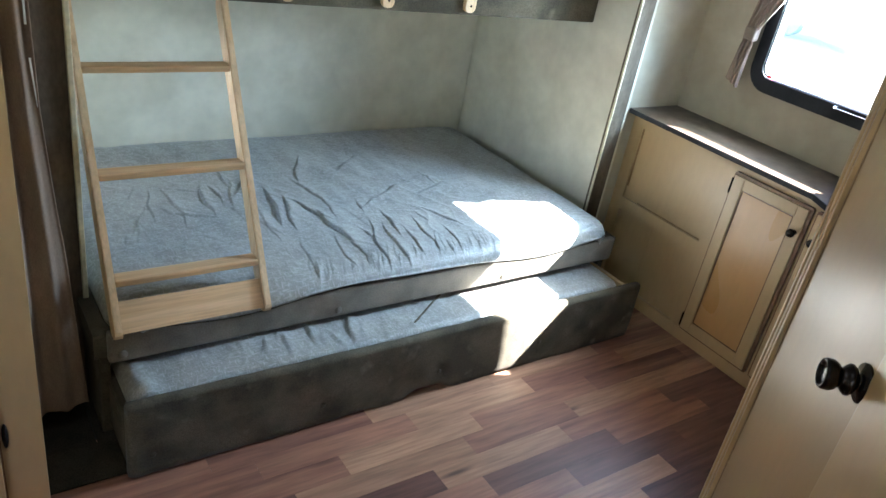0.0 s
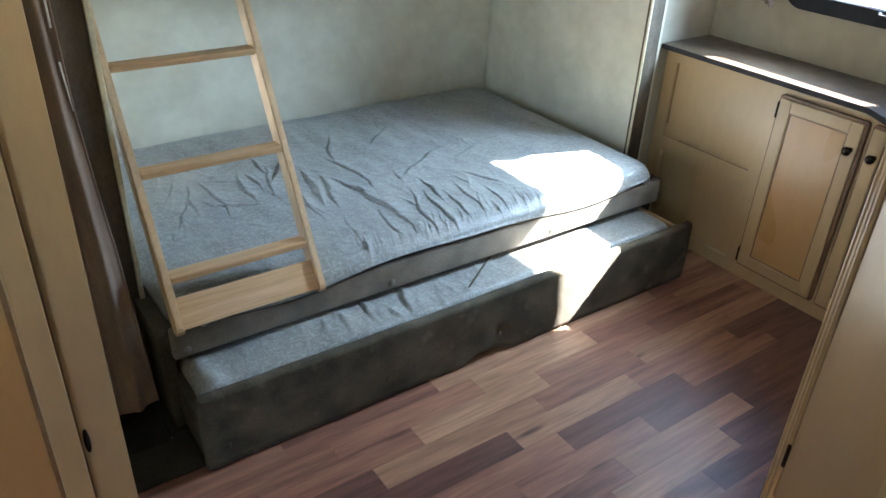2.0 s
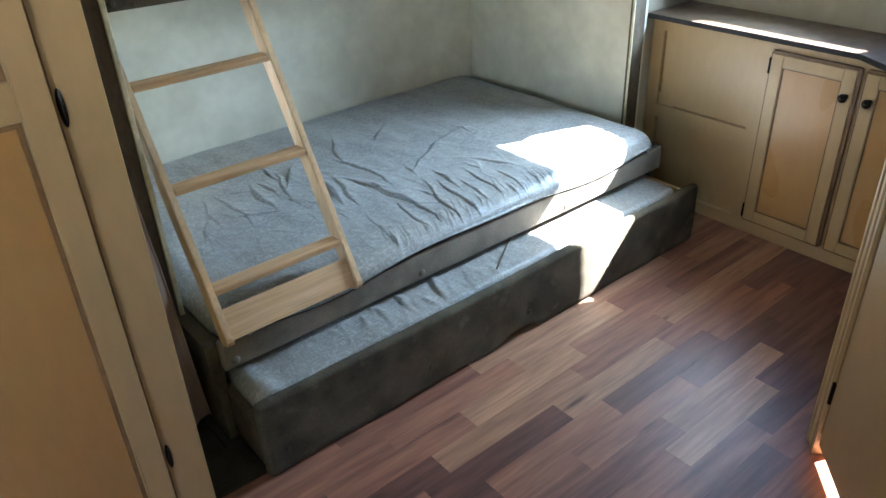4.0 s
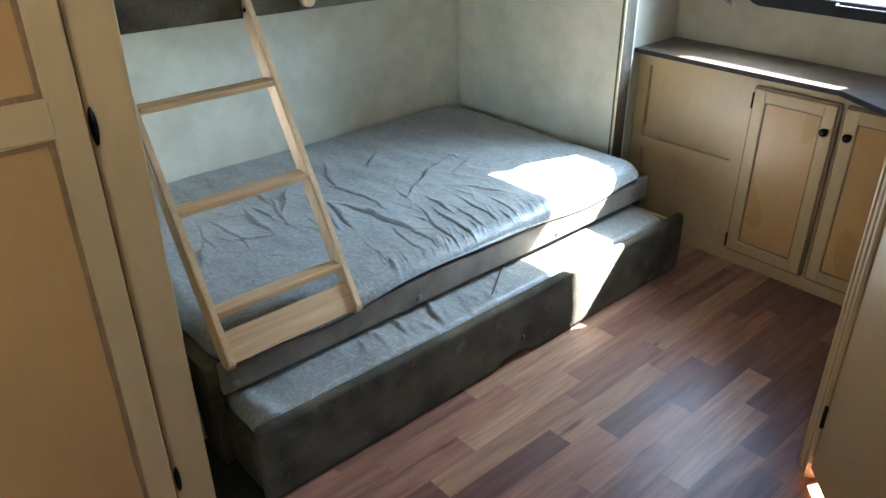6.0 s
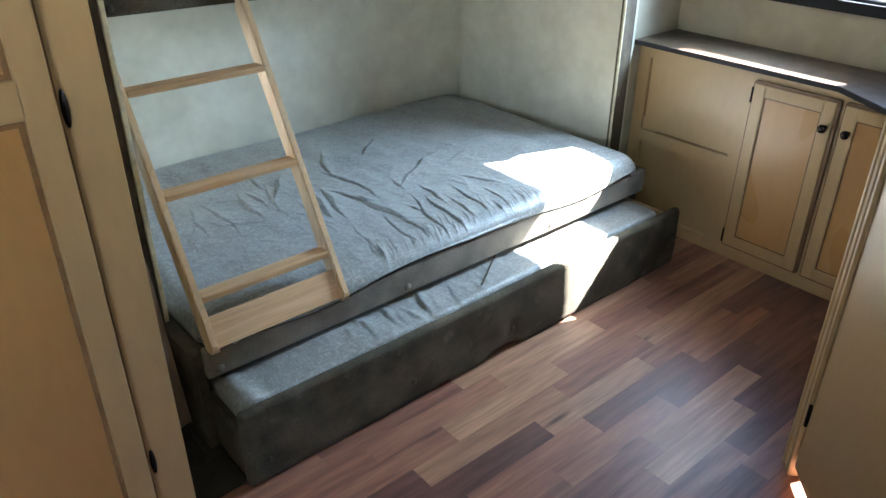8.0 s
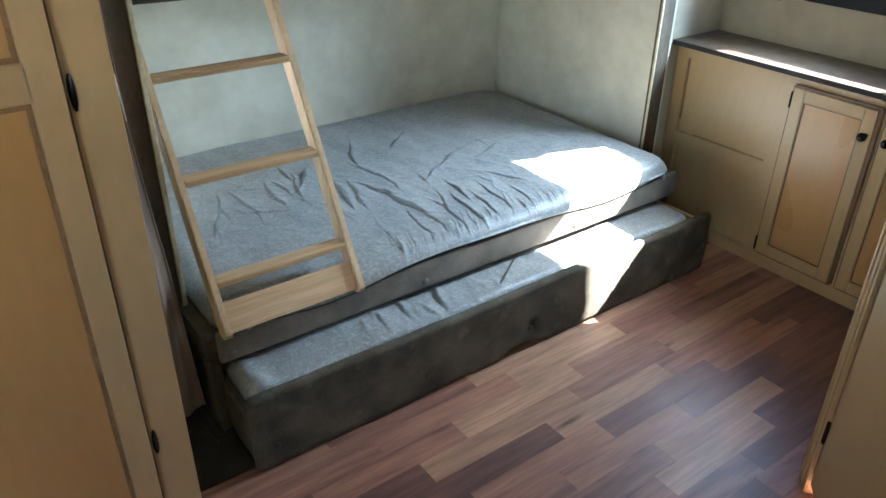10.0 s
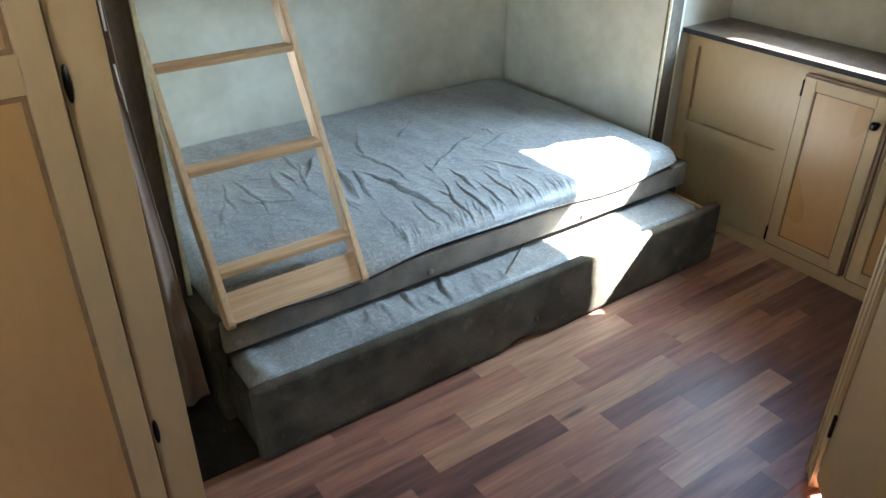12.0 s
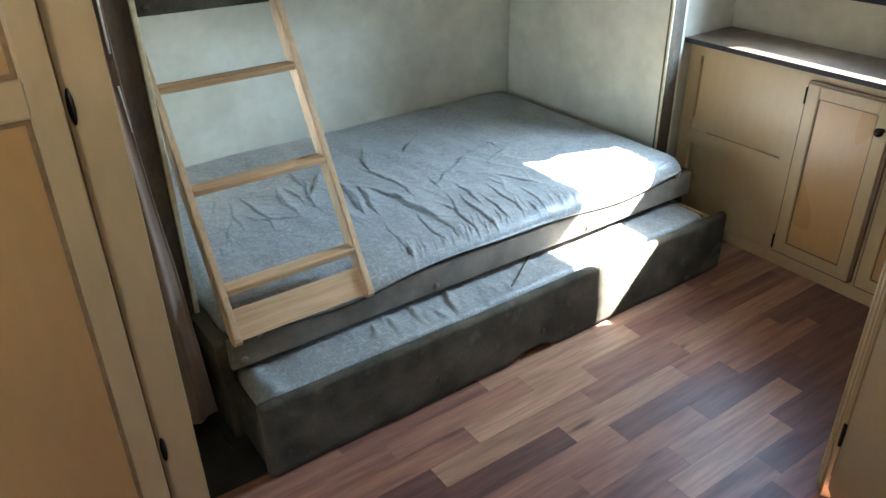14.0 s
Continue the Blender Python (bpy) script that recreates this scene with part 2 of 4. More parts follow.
def turned(bm, profile, m, steps=24):
    """A body of revolution about the local z axis; profile rows are (radius, height)."""
    rings = []
    for r, h in profile:
        rings.append([bm.verts.new(m @ Vector((r * math.cos(2 * math.pi * i / steps), r * math.sin(2 * math.pi * i / steps), h))) for i in range(steps)])
    for a, b in zip(rings, rings[1:]):
        for i in range(steps):
            bm.faces.new((a[i], a[(i + 1) % steps], b[(i + 1) % steps], b[i]))
    bm.faces.new(rings[0][::-1])
    bm.faces.new(rings[-1])
    bmesh.ops.recalc_face_normals(bm, faces=bm.faces)
    return bm


def prism(bm, outline, low, high, m=None):
    """An outline of (x, y) pulled up from low to high; m places it."""
    m = m or Matrix()
    a = [bm.verts.new(m @ Vector((x, y, low))) for x, y in outline]
    b = [bm.verts.new(m @ Vector((x, y, high))) for x, y in outline]
    k = len(a)
    bm.faces.new(a[::-1])
    bm.faces.new(b)
    for i in range(k):
        bm.faces.new((a[i], a[(i + 1) % k], b[(i + 1) % k], b[i]))
    bmesh.ops.recalc_face_normals(bm, faces=bm.faces)
    return bm


def rounded(x0, x1, y0, y1, r, steps=6):
    pts = []
    for cx, cy, a0 in ((x1 - r, y1 - r, 0), (x0 + r, y1 - r, 90), (x0 + r, y0 + r, 180), (x1 - r, y0 + r, 270)):
        for i in range(steps + 1):
            a = radians(a0 + 90 * i / steps)
            pts.append((cx + r * math.cos(a), cy + r * math.sin(a)))
    return pts


def ring(bm, outer, inner, low, high, m=None):
    """A flat frame between two outlines with the same count of points."""
    m = m or Matrix()
    k = len(outer)
    v = [[bm.verts.new(m @ Vector((x, y, h))) for x, y in line] for line in (outer, inner) for h in (low, high)]
    for i in range(k):
        j = (i + 1) % k
        bm.faces.new((v[1][i], v[1][j], v[3][j], v[3][i]))
        bm.faces.new((v[0][j], v[0][i], v[2][i], v[2][j]))
        bm.faces.new((v[0][i], v[0][j], v[1][j], v[1][i]))
        bm.faces.new((v[2][j], v[2][i], v[3][i], v[3][j]))
    bmesh.ops.recalc_face_normals(bm, faces=bm.faces)
    return bm


def mesh_object(name, bm, material, smooth=False):
    me = bpy.data.meshes.new(name)
    bm.to_mesh(me)
    bm.free()
    me.materials.append(material)
    if smooth:
        me.polygons.foreach_set("use_smooth", [True] * len(me.polygons))
    return new(name, me)


def thing(name, base, label, category, group="", kind=""):
    ob = new(name)
    ob.location = base
    ob.empty_display_size = 0.1
    return tagged(ob, label, category, group, kind)


def root_place(ob):
    at = Vector(ob.location)
    while ob.parent:
        ob = ob.parent
        at += ob.location
    return at


def part(name, bm, material, parent, label="", smooth=False):
    """A mesh given in world coordinates, linked under a thing or a part that is not turned."""
    bmesh.ops.translate(bm, verts=bm.verts, vec=-root_place(parent))
    ob = mesh_object(name, bm, material, smooth)
    ob.parent = parent
    return tagged(ob, label)


def solid(name, bm, material, label, category, kind="", smooth=False):
    return tagged(mesh_object(name, bm, material, smooth), label, category, "", kind)


# ---------------------------------------------------------------- the setting
REAR, MAIN, FAR = 2.35, 0.258, -2.16          # rear wall x, wall beside the bunk y, opposite wall y
BED_R, BED_L, BED_B = 1.932, -0.02, 1.18       # slide-out recess
ROOF = 2.02

solid("wall_bunk_back", boxes((BED_L - 0.06, BED_R + 0.06, BED_B, BED_B + 0.05, -0.02, ROOF)), M_PAPER, "mottled cream wallpaper at the back of the bunk recess", "wall", "structure")
solid("wall_bunk_side", boxes((BED_R, BED_R + 0.05, MAIN - 0.02, BED_B - 0.002, -0.02, ROOF)), M_PAPER, "mottled cream wallpaper at the foot of the bunk", "wall", "structure")
# Unseen opening added in the head wall so sky light reaches the bunk.
solid("wall_bunk_head", boxes((BED_L - 0.05, BED_L, MAIN - 0.02, 0.50, -0.02, ROOF), (BED_L - 0.05, BED_L, 0.90, BED_B - 0.002, -0.02, ROOF),
                              (BED_L - 0.05, BED_L, 0.50, 0.90, -0.02, 0.62), (BED_L - 0.05, BED_L, 0.50, 0.90, 0.90, ROOF)), M_PAPER, "mottled cream wallpaper at the head of the bunk", "wall", "structure")
solid("wall_beside_dresser", boxes((BED_R + 0.052, REAR + 0.04, MAIN, MAIN + 0.05, -0.02, ROOF)), M_PAPER_SHADE, "mottled wallpaper behind the dresser end, shade put into its colour", "wall", "structure")
solid("wall_front_side", boxes((-3.7, BED_L - 0.052, MAIN, MAIN + 0.05, -0.02, ROOF)), M_PAPER, "mottled cream wallpapered side wall", "wall", "structure")

# rear wall with the window opening; unseen second opening added for sun by door_1
WY0, WY1, WZ0, WZ1 = -0.764, -0.035, 0.993, 1.527
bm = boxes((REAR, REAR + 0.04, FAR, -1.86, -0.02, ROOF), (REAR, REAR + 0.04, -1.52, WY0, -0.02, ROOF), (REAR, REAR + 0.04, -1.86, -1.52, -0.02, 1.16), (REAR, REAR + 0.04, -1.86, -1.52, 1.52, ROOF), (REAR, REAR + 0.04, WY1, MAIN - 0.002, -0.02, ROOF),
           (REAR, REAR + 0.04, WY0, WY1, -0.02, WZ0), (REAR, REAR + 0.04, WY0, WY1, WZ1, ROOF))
solid("wall_rear", bm, M_PAPER_SHADE, "mottled rear wall, shade put into its colour, with a window and an added sun opening", "wall", "structure")
# unseen opposite wall; its wide window opening behind the camera is placed for fill
bm = boxes((-3.7, -2.4, FAR - 0.05, FAR, -0.02, ROOF), (-1.4, REAR + 0.04, FAR - 0.05, FAR, -0.02, ROOF),
           (-2.4, -1.4, FAR - 0.05, FAR, -0.02, 1.0), (-2.4, -1.4, FAR - 0.05, FAR, 1.7, ROOF))
solid("wall_opposite", bm, M_MAPLE, "unseen wall in maple to cut bounce light, with a wide window opening", "wall", "structure")
# Maple on the unseen end wall keeps bounce light down.
bm = boxes((-3.75, -3.7, FAR, MAIN, -0.02, ROOF))
solid("wall_front_end", bm, M_MAPLE, "unseen end wall in maple to cut bounce light", "wall", "structure")
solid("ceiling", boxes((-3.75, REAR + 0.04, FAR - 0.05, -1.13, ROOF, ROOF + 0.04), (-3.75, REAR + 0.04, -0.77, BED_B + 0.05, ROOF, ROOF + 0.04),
                         (-3.75, -0.23, -1.13, -0.77, ROOF, ROOF + 0.04), (0.13, REAR + 0.04, -1.13, -0.77, ROOF, ROOF + 0.04)), M_CEIL, "off-white panelled ceiling with a square opening for an added fill lamp", "ceiling", "structure")

# Unseen lid over the added fill lamp; it keeps the sun out.
lid = thing("fill_lamp_lid", (-0.05, -0.95, ROOF), "square white lid, unseen, over the added ceiling fill lamp", "roof vent", kind="structure")
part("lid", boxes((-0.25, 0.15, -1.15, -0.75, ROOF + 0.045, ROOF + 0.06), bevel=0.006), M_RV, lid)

# slide-out trim either side of the bunk
def slide_trim(x0, x1, edge, half, name):
    t = thing(name, (x0, MAIN - 0.02, 0), "brown wood-look slide-out trim beside the bunk", "trim", kind="structure")
    part("fascia_board", boxes((x0, x1, MAIN - 0.030, MAIN - 0.022, 0.0, ROOF), bevel=0.002), M_FASCIA, t)
    part("edge_strip", boxes((edge - half, edge + half, MAIN - 0.040, MAIN - 0.031, 0.0, ROOF), bevel=0.003), M_BRASS, t, "pale gold edge strip")
    return t


slide_trim(BED_R - 0.012, BED_R + 0.074, BED_R - 0.008, 0.004, "trim_right")
slide_trim(BED_L - 0.060, BED_L + 0.030, BED_L + 0.032, 0.007, "trim_left")
solid("trim_corner", boxes((BED_R + 0.076, BED_R + 0.088, MAIN - 0.028, MAIN - 0.002, 0, ROOF), bevel=0.002), M_PAPER, "thin pale trim strip beside the dresser", "trim", "structure")

solid("floor_under_bunk", boxes((BED_L, BED_R, 0.0, BED_B, -0.02, 0.004)), M_CARPET, "dark carpeted slide-out floor", "floor", "structure")
solid("carpet_strip", boxes((-0.18, 0.03, -0.14, -0.0005, -0.004, 0.006), (-0.18, BED_L - 0.003, 0.0, MAIN - 0.045, -0.004, 0.006)), M_CARPET, "dark carpet strip beside the trundle bed", "carpet", "structure")

# ---------------------------------------------------------------- lower bunk
bunk = thing("lower_bunk", (0.95, 0.5, 0), "low bunk base with taupe suede covered front rail", "bunk bed")
part("platform", boxes((BED_L + 0.01, BED_R - 0.01, 0.03, BED_B - 0.01, 0.262, 0.335)), M_SUEDE, bunk)
part("end_panel", boxes((0.0, 0.03, 0.03, 0.24, 0.006, 0.26), bevel=0.006), M_SUEDE, bunk, "dark suede covered end panel")
part("end_panel", boxes((1.86, 1.885, 0.03, 0.22, 0.006, 0.26), bevel=0.006), M_SUEDE, bunk, "dark suede covered end panel")
bm = bmesh.new()
box(bm, 0.02, 1.885, 0.0, 0.028, 0.258, 0.352, bevel=0.010, seg=3)
part("front_rail", bm, M_RAIL, bunk, smooth=True)
for bx in (0.055, 0.683, 1.335):
    part("button", turned(bmesh.new(), [(0.013, 0), (0.0125, 0.002), (0.009, 0.006), (0.003, 0.0075)], pose(bx, 0.001, 0.283, 90), 16), M_RAIL, bunk, smooth=True)


# the sheet's creases: start, end, half width and depth in metres
FOLDS = [(0.923, 0.869, 0.832, 0.662, 0.014, 0.007), (0.829, 0.665, 0.852, 0.492, 0.013, 0.008), (0.854, 0.503, 0.844, 0.383, 0.011, 0.006), (0.759, 0.493, 0.803, 0.371, 0.014, 0.012),
         (0.798, 0.388, 0.815, 0.206, 0.016, 0.016), (0.723, 0.532, 0.685, 0.349, 0.015, 0.014), (0.665, 0.486, 0.644, 0.375, 0.013, 0.010), (1.181, 0.870, 1.023, 0.712, 0.016, 0.004),
         (1.085, 0.472, 0.977, 0.403, 0.010, 0.009), (0.962, 0.430, 0.951, 0.374, 0.009, 0.006), (1.355, 0.629, 1.359, 0.539, 0.010, 0.006), (1.181, 0.347, 1.257, 0.200, 0.010, 0.007),
         (1.142, 0.306, 1.148, 0.246, 0.008, 0.005), (1.104, 0.259, 1.082, 0.096, 0.009, 0.008), (1.182, 0.194, 1.160, 0.024, 0.007, 0.006)]
PULLS = [(1.015, 0.329, 1.000, 0.202, 0.012, 0.010), (0.887, 0.245, 0.901, 0.197, 0.010, 0.007), (0.927, 0.269, 0.868, 0.022, 0.011, 0.009), (0.973, 0.233, 0.929, -0.008, 0.011, 0.010),
         (1.029, 0.207, 1.014, 0.052, 0.009, 0.007), (0.816, 0.195, 0.817, 0.106, 0.011, 0.008), (1.116, 0.145, 1.062, 0.037, 0.008, 0.005), (1.130, 0.082, 1.113, -0.004, 0.007, 0.005),
         (1.080, 0.468, 1.300, 0.574, 0.030, 0.014), (1.285, 0.572, 1.392, 0.594, 0.018, 0.009), (1.265, 0.457, 1.522, 0.545, 0.030, 0.012), (1.498, 0.378, 1.618, 0.412, 0.024, 0.009),
         (1.049, 0.751, 1.186, 0.838, 0.026, 0.008), (1.060, 0.357, 1.143, 0.325, 0.012, 0.005), (0.775, 0.227, 0.754, 0.059, 0.010, 0.006), (0.658, 0.225, 0.622, 0.035, 0.010, 0.004)]
HEAD_FOLDS = [(0.579, 0.798, 0.576, 0.711, 0.010, 0.009), (0.469, 0.654, 0.460, 0.511, 0.013, 0.011), (0.511, 0.681, 0.513, 0.575, 0.010, 0.007), (0.671, 0.735, 0.565, 0.593, 0.012, 0.011),
              (0.586, 0.698, 0.545, 0.551, 0.010, 0.008), (0.692, 0.611, 0.653, 0.387, 0.014, 0.010), (0.357, 0.687, 0.356, 0.456, 0.010, 0.006), (0.356, 0.511, 0.441, 0.468, 0.010, 0.005),
              (0.301, 0.680, 0.274, 0.517, 0.012, 0.006), (0.259, 0.573, 0.210, 0.464, 0.012, 0.006), (0.619, 0.535, 0.592, 0.289, 0.010, 0.004)]


def hem_line(x):
    """The height of the cover's lower edge along the front, which rides up and down."""
    return 0.357 + 0.014 * math.sin(5.6 * x - 3.4) + 0.006 * math.sin(11.0 * x + 0.6)


def cushion(x0, x1, y0, y1, z0, z1, nx, ny, creases, seed, round_r, corner, wave=0.0, swells=()):
    """A thin mattress in a loose sheet: rounded rim, soft sag, creases."""
    rnd = random.Random(seed)
    rows = list(creases)
    X, Y = np.meshgrid(np.linspace(0, 1, nx), np.linspace(0, 1, ny), indexing="ij")
    X, Y = x0 + (x1 - x0) * X, y0 + (y1 - y0) * Y
    H = np.zeros_like(X)
    for ax, ay, bx, by, w, h in rows:
        dx, dy = bx - ax, by - ay
        L = math.hypot(dx, dy)
        s = ((X - ax) * dx + (Y - ay) * dy) / L
        d = ((X - ax) * dy - (Y - ay) * dx) / L
        if (dy - 0.5 * -dx) < 0:                     # the raised side faces the window
            d = -d
        d = d + 0.030 * L * np.sin(s / L * 4.2 + ax * 40) + 0.012 * L * np.sin(s / L * 9.5 + ay * 60)
        e = np.clip(s / L, 0, 1)
        env = np.exp(-(np.maximum(0, -s) + np.maximum(0, s - L)) ** 2 / 0.0010) * (0.45 + 0.55 * np.sin(math.pi * e) ** 0.8)
        w = 0.52 * w * (0.45 + 0.75 * np.sin(math.pi * np.clip(0.08 + 0.84 * e, 0, 1)))                   # a steep far side, a long slope towards the light
        H += 0.60 * h * env * (np.where(d > 0, 1 / (1 + (d / (2.6 * w)) ** 2), 1 / (1 + (d / (0.75 * w)) ** 4)) - 0.30 * np.exp(-((d + 1.3 * w) / (0.8 * w)) ** 2))
    D = np.minimum.reduce([X - x0, x1 - X, Y - y0, y1 - Y])
    # rim: rounded shoulder, rounder at the corners
    ex, ey = np.minimum(X - x0, x1 - X), np.minimum(Y - y0, y1 - Y)
    cx, cy = np.maximum(0, corner - ex), np.maximum(0, corner - ey)
    D = np.where((cx > 0) & (cy > 0), corner - np.hypot(cx, cy), D)
    q = np.clip(D / round_r, 0, 1)
    shoulder = np.sqrt(np.clip(1 - (1 - q) ** 2.2, 0, 1))
    Z = z0 + (z1 - z0) * shoulder + H * np.clip(D / (round_r * 0.7), 0.15, 1)
    for x, y, sx, sy, h in swells:                   # plump or pressed-down stretches
        Z += h * np.exp(-((X - x) / sx) ** 2 - ((Y - y) / sy) ** 2) * np.clip(D / 0.02, 0, 1)
    for i in range(nx):
        for j in range(ny):
            p = Vector((X[i, j], Y[i, j], seed))
            warp = 0.05 * noise.noise(p * 5.0)
            crumple = max(0.0, 1 - 3.2 * abs(noise.noise(Vector((p.x * 8 + 9 * warp, p.y * 5 - 7 * warp, seed + 4)))))
            Z[i, j] += 0.0034 * crumple ** 3 * max(0.0, 0.35 + noise.noise(p * 3.1)) * q[i, j]
            Z[i, j] += (0.010 * (noise.noise(p * 2.6)) + 0.0038 * noise.noise(Vector((p.x * 16, p.y * 7, p.z))) + 0.0009 * noise.noise(p * 45)) * (0.3 + 0.7 * q[i, j])
    # pull the rim in where the corner is round
    verts, faces = [], []
    for i in range(nx):
        for j in range(ny):
            x, y = X[i, j], Y[i, j]
            if D[i, j] < 0:
                kx = x0 + corner if x - x0 < corner else x1 - corner
                ky = y0 + corner if y - y0 < corner else y1 - corner
                v = Vector((x - kx, y - ky)).normalized() * corner
                x, y = kx + v.x, ky + v.y
            if wave and j == 0:
                Z[i, j] = hem_line(x) + 0.005
            verts.append((x, y, Z[i, j]))
    for i in range(nx - 1):
        for j in range(ny - 1):
            a = i * ny + j
            faces.append((a, a + ny, a + ny + 1, a + 1))
    rim = [i * ny for i in range(nx)] + [(nx - 1) * ny + j for j in range(1, ny)] + [i * ny + ny - 1 for i in range(nx - 2, -1, -1)] + [j for j in range(ny - 2, 0, -1)]
    low = len(verts)
    for r in rim:
        front = wave and verts[r][1] < y0 + 0.002
        verts.append((verts[r][0], verts[r][1], hem_line(verts[r][0]) if front else z0 - 0.012))
    k = len(rim)
    for i in range(k):
        faces.append((rim[i], low + i, low + (i + 1) % k, rim[(i + 1) % k]))
    faces.append(tuple(range(low + k - 1, low - 1, -1)))
    me = bpy.data.meshes.new("sheet")
    me.from_pydata(verts, [], faces)
    bm = bmesh.new()
    bm.from_mesh(me)
    bpy.data.meshes.remove(me)
    bmesh.ops.remove_doubles(bm, verts=bm.verts, dist=0.0002)
    bmesh.ops.recalc_face_normals(bm, faces=bm.faces)
    return bm


creases = FOLDS + PULLS + [(*c[:5], 1.5 * c[5]) for c in HEAD_FOLDS]
rnd = random.Random(4)
for i in range(95):            # short pulls at the hem
    fx = 0.60 + 0.72 * rnd.random()
    fy, ln = rnd.uniform(0.0, 0.06), rnd.uniform(0.02, 0.08)
    creases.append((fx + 0.3 * ln, fy + ln, fx - 0.1 * ln, fy, rnd.uniform(0.0045, 0.0075), rnd.uniform(0.0008, 0.0034)))
for i in range(64):            # faint small wrinkles all over
    fx, fy, a, ln = rnd.uniform(0.12, 1.75), rnd.uniform(0.08, 0.95), rnd.gauss(1.75, 0.5), rnd.uniform(0.05, 0.16)
    creases.append((fx, fy + 0.5 * ln, fx + ln * math.cos(a), fy + 0.5 * ln - ln * math.sin(a), rnd.uniform(0.008, 0.016), rnd.uniform(0.0008, 0.0024)))
for i in range(24):            # a crumpled stretch by the head
    fx, fy, a, ln = rnd.uniform(0.14, 0.62), rnd.uniform(0.26, 0.80), rnd.gauss(1.2, 0.7), rnd.uniform(0.05, 0.13)
    creases.append((fx, fy, fx + ln * math.cos(a), fy - ln * math.sin(a), rnd.uniform(0.009, 0.014), rnd.uniform(0.0018, 0.0042)))
for i in range(7):             # tight pulls round the foot corner
    creases.append((1.52 + 0.02 * i, 0.014 + 0.030 * i, 1.866, 0.020 + 0.024 * i, 0.012, 0.0065))
mat = thing("bunk_mattress", (0.95, 0.58, 0.34), "thin bunk mattress in a wrinkled grey fabric cover", "mattress")
part("cover", cushion(0.03, 1.875, -0.004, 1.165, 0.352, 0.405, 740, 400, creases, 3, 0.07, 0.10, 1.0, [(1.68, 0.22, 0.17, 0.22, 0.020)] + [(0.06 + 0.05 * k, 0.052, 0.042, 0.026, -0.027) for k in range(8)]), M_SHEET, mat, smooth=True)
# Dark ribbon along the hem paints the shadow in the gap above the rail.
bm = bmesh.new()
row = [[bm.verts.new((0.14 + 1.63 * i / 80, -0.0062, hem_line(0.14 + 1.63 * i / 80) + h)) for h in (-0.003, 0.0005)] for i in range(81)]
for a, b in zip(row, row[1:]):
    bm.faces.new((a[0], b[0], b[1], a[1]))
bmesh.ops.solidify(bm, geom=bm.faces, thickness=0.002)
part("hem", bm, M_SUEDE, mat, "dark strip at the cover's front hem, standing in for the gap's shadow")

# ---------------------------------------------------------------- trundle
trundle = thing("trundle_bed", (0.97, 0.2, 0), "dark brown suede trundle bed pulled out under the bunk", "trundle bed")
TX0, TX1, TY = 0.020, 1.905, -0.172
BUTTONS = ((0.081, 0.070), (0.57, 0.076), (0.986, 0.082), (1.418, 0.090))


def padded_panel(x0, x1, front, thick, foot, crown):
    """A board in padded suede: soft edges, a wavy lower hem and dimples at the buttons."""
    bm = bmesh.new()
    rings = []
    stations = np.concatenate([[x0, x0 + 0.004], np.linspace(x0 + 0.012, x1 - 0.012, 150), [x1 - 0.004, x1]])
    for x in stations:
        low, high = np.interp(x, *zip(*foot)), np.interp(x, *zip(*crown))
        shrink = 0.010 * (1 - min(1.0, min(x - x0, x1 - x) / 0.012)) ** 2
        line = []
        for k in range(13):                               # up the front
            v = k / 12
            z = low + (high - low - 0.014) * v
            y = front - 0.002 * math.sin(math.pi * min(1.0, 0.15 + v)) + 0.0035 * noise.noise(Vector((x * 6, z * 9, 2.0))) + 0.0016 * noise.noise(Vector((x * 19, z * 24, 5.0)))
            y += sum(0.007 * math.exp(-((x - a) ** 2 + (z - b) ** 2) / 0.0006) for a, b in BUTTONS)
            line.append((y + shrink, z))
        top = 0.003 * noise.noise(Vector((x * 9, 3.0, 1.0)))
        for k in range(1, 8):                             # over the top
            a = math.pi * k / 8
            line.append((front + thick / 2 - (thick / 2 - shrink) * math.cos(a), high - 0.014 + top + 0.014 * math.sin(a) - shrink * 0.5))
        line += [(front + thick - shrink, high - 0.016), (front + thick - shrink, low)]
        rings.append([bm.verts.new((x, y, z)) for y, z in line])
    for a, b in zip(rings, rings[1:]):
        for k in range(len(a)):
            m = (k + 1) % len(a)
            bm.faces.new((a[k], a[m], b[m], b[k]))
    bm.faces.new(rings[0])
    bm.faces.new(rings[-1][::-1])
    bmesh.ops.recalc_face_normals(bm, faces=bm.faces)
    return bm


FOOT = [(TX0, 0.010), (0.60, 0.007), (0.70, 0.013), (0.78, 0.006), (0.855, 0.010), (0.885, 0.028), (0.905, 0.036), (0.96, 0.034), (0.995, 0.031), (1.03, 0.012), (1.06, 0.005), (TX1, 0.004)]
CROWN = [(TX0, 0.246), (0.40, 0.242), (0.85, 0.238), (1.22, 0.243), (1.28, 0.240), (1.60, 0.236), (TX1, 0.238)]
part("front_panel", padded_panel(TX0, TX1, TY, 0.037, FOOT, CROWN), M_SUEDE, trundle, smooth=True)
part("side_panel", boxes((TX0 + 0.002, TX0 + 0.040, TY + 0.038, 0.9, 0.02, 0.185), bevel=0.014), M_SUEDE, trundle)
part("side_panel", boxes((1.845, 1.863, TY + 0.038, 0.9, 0.02, 0.218), bevel=0.003), M_MAPLE, trundle, "bare pale wood side panel")
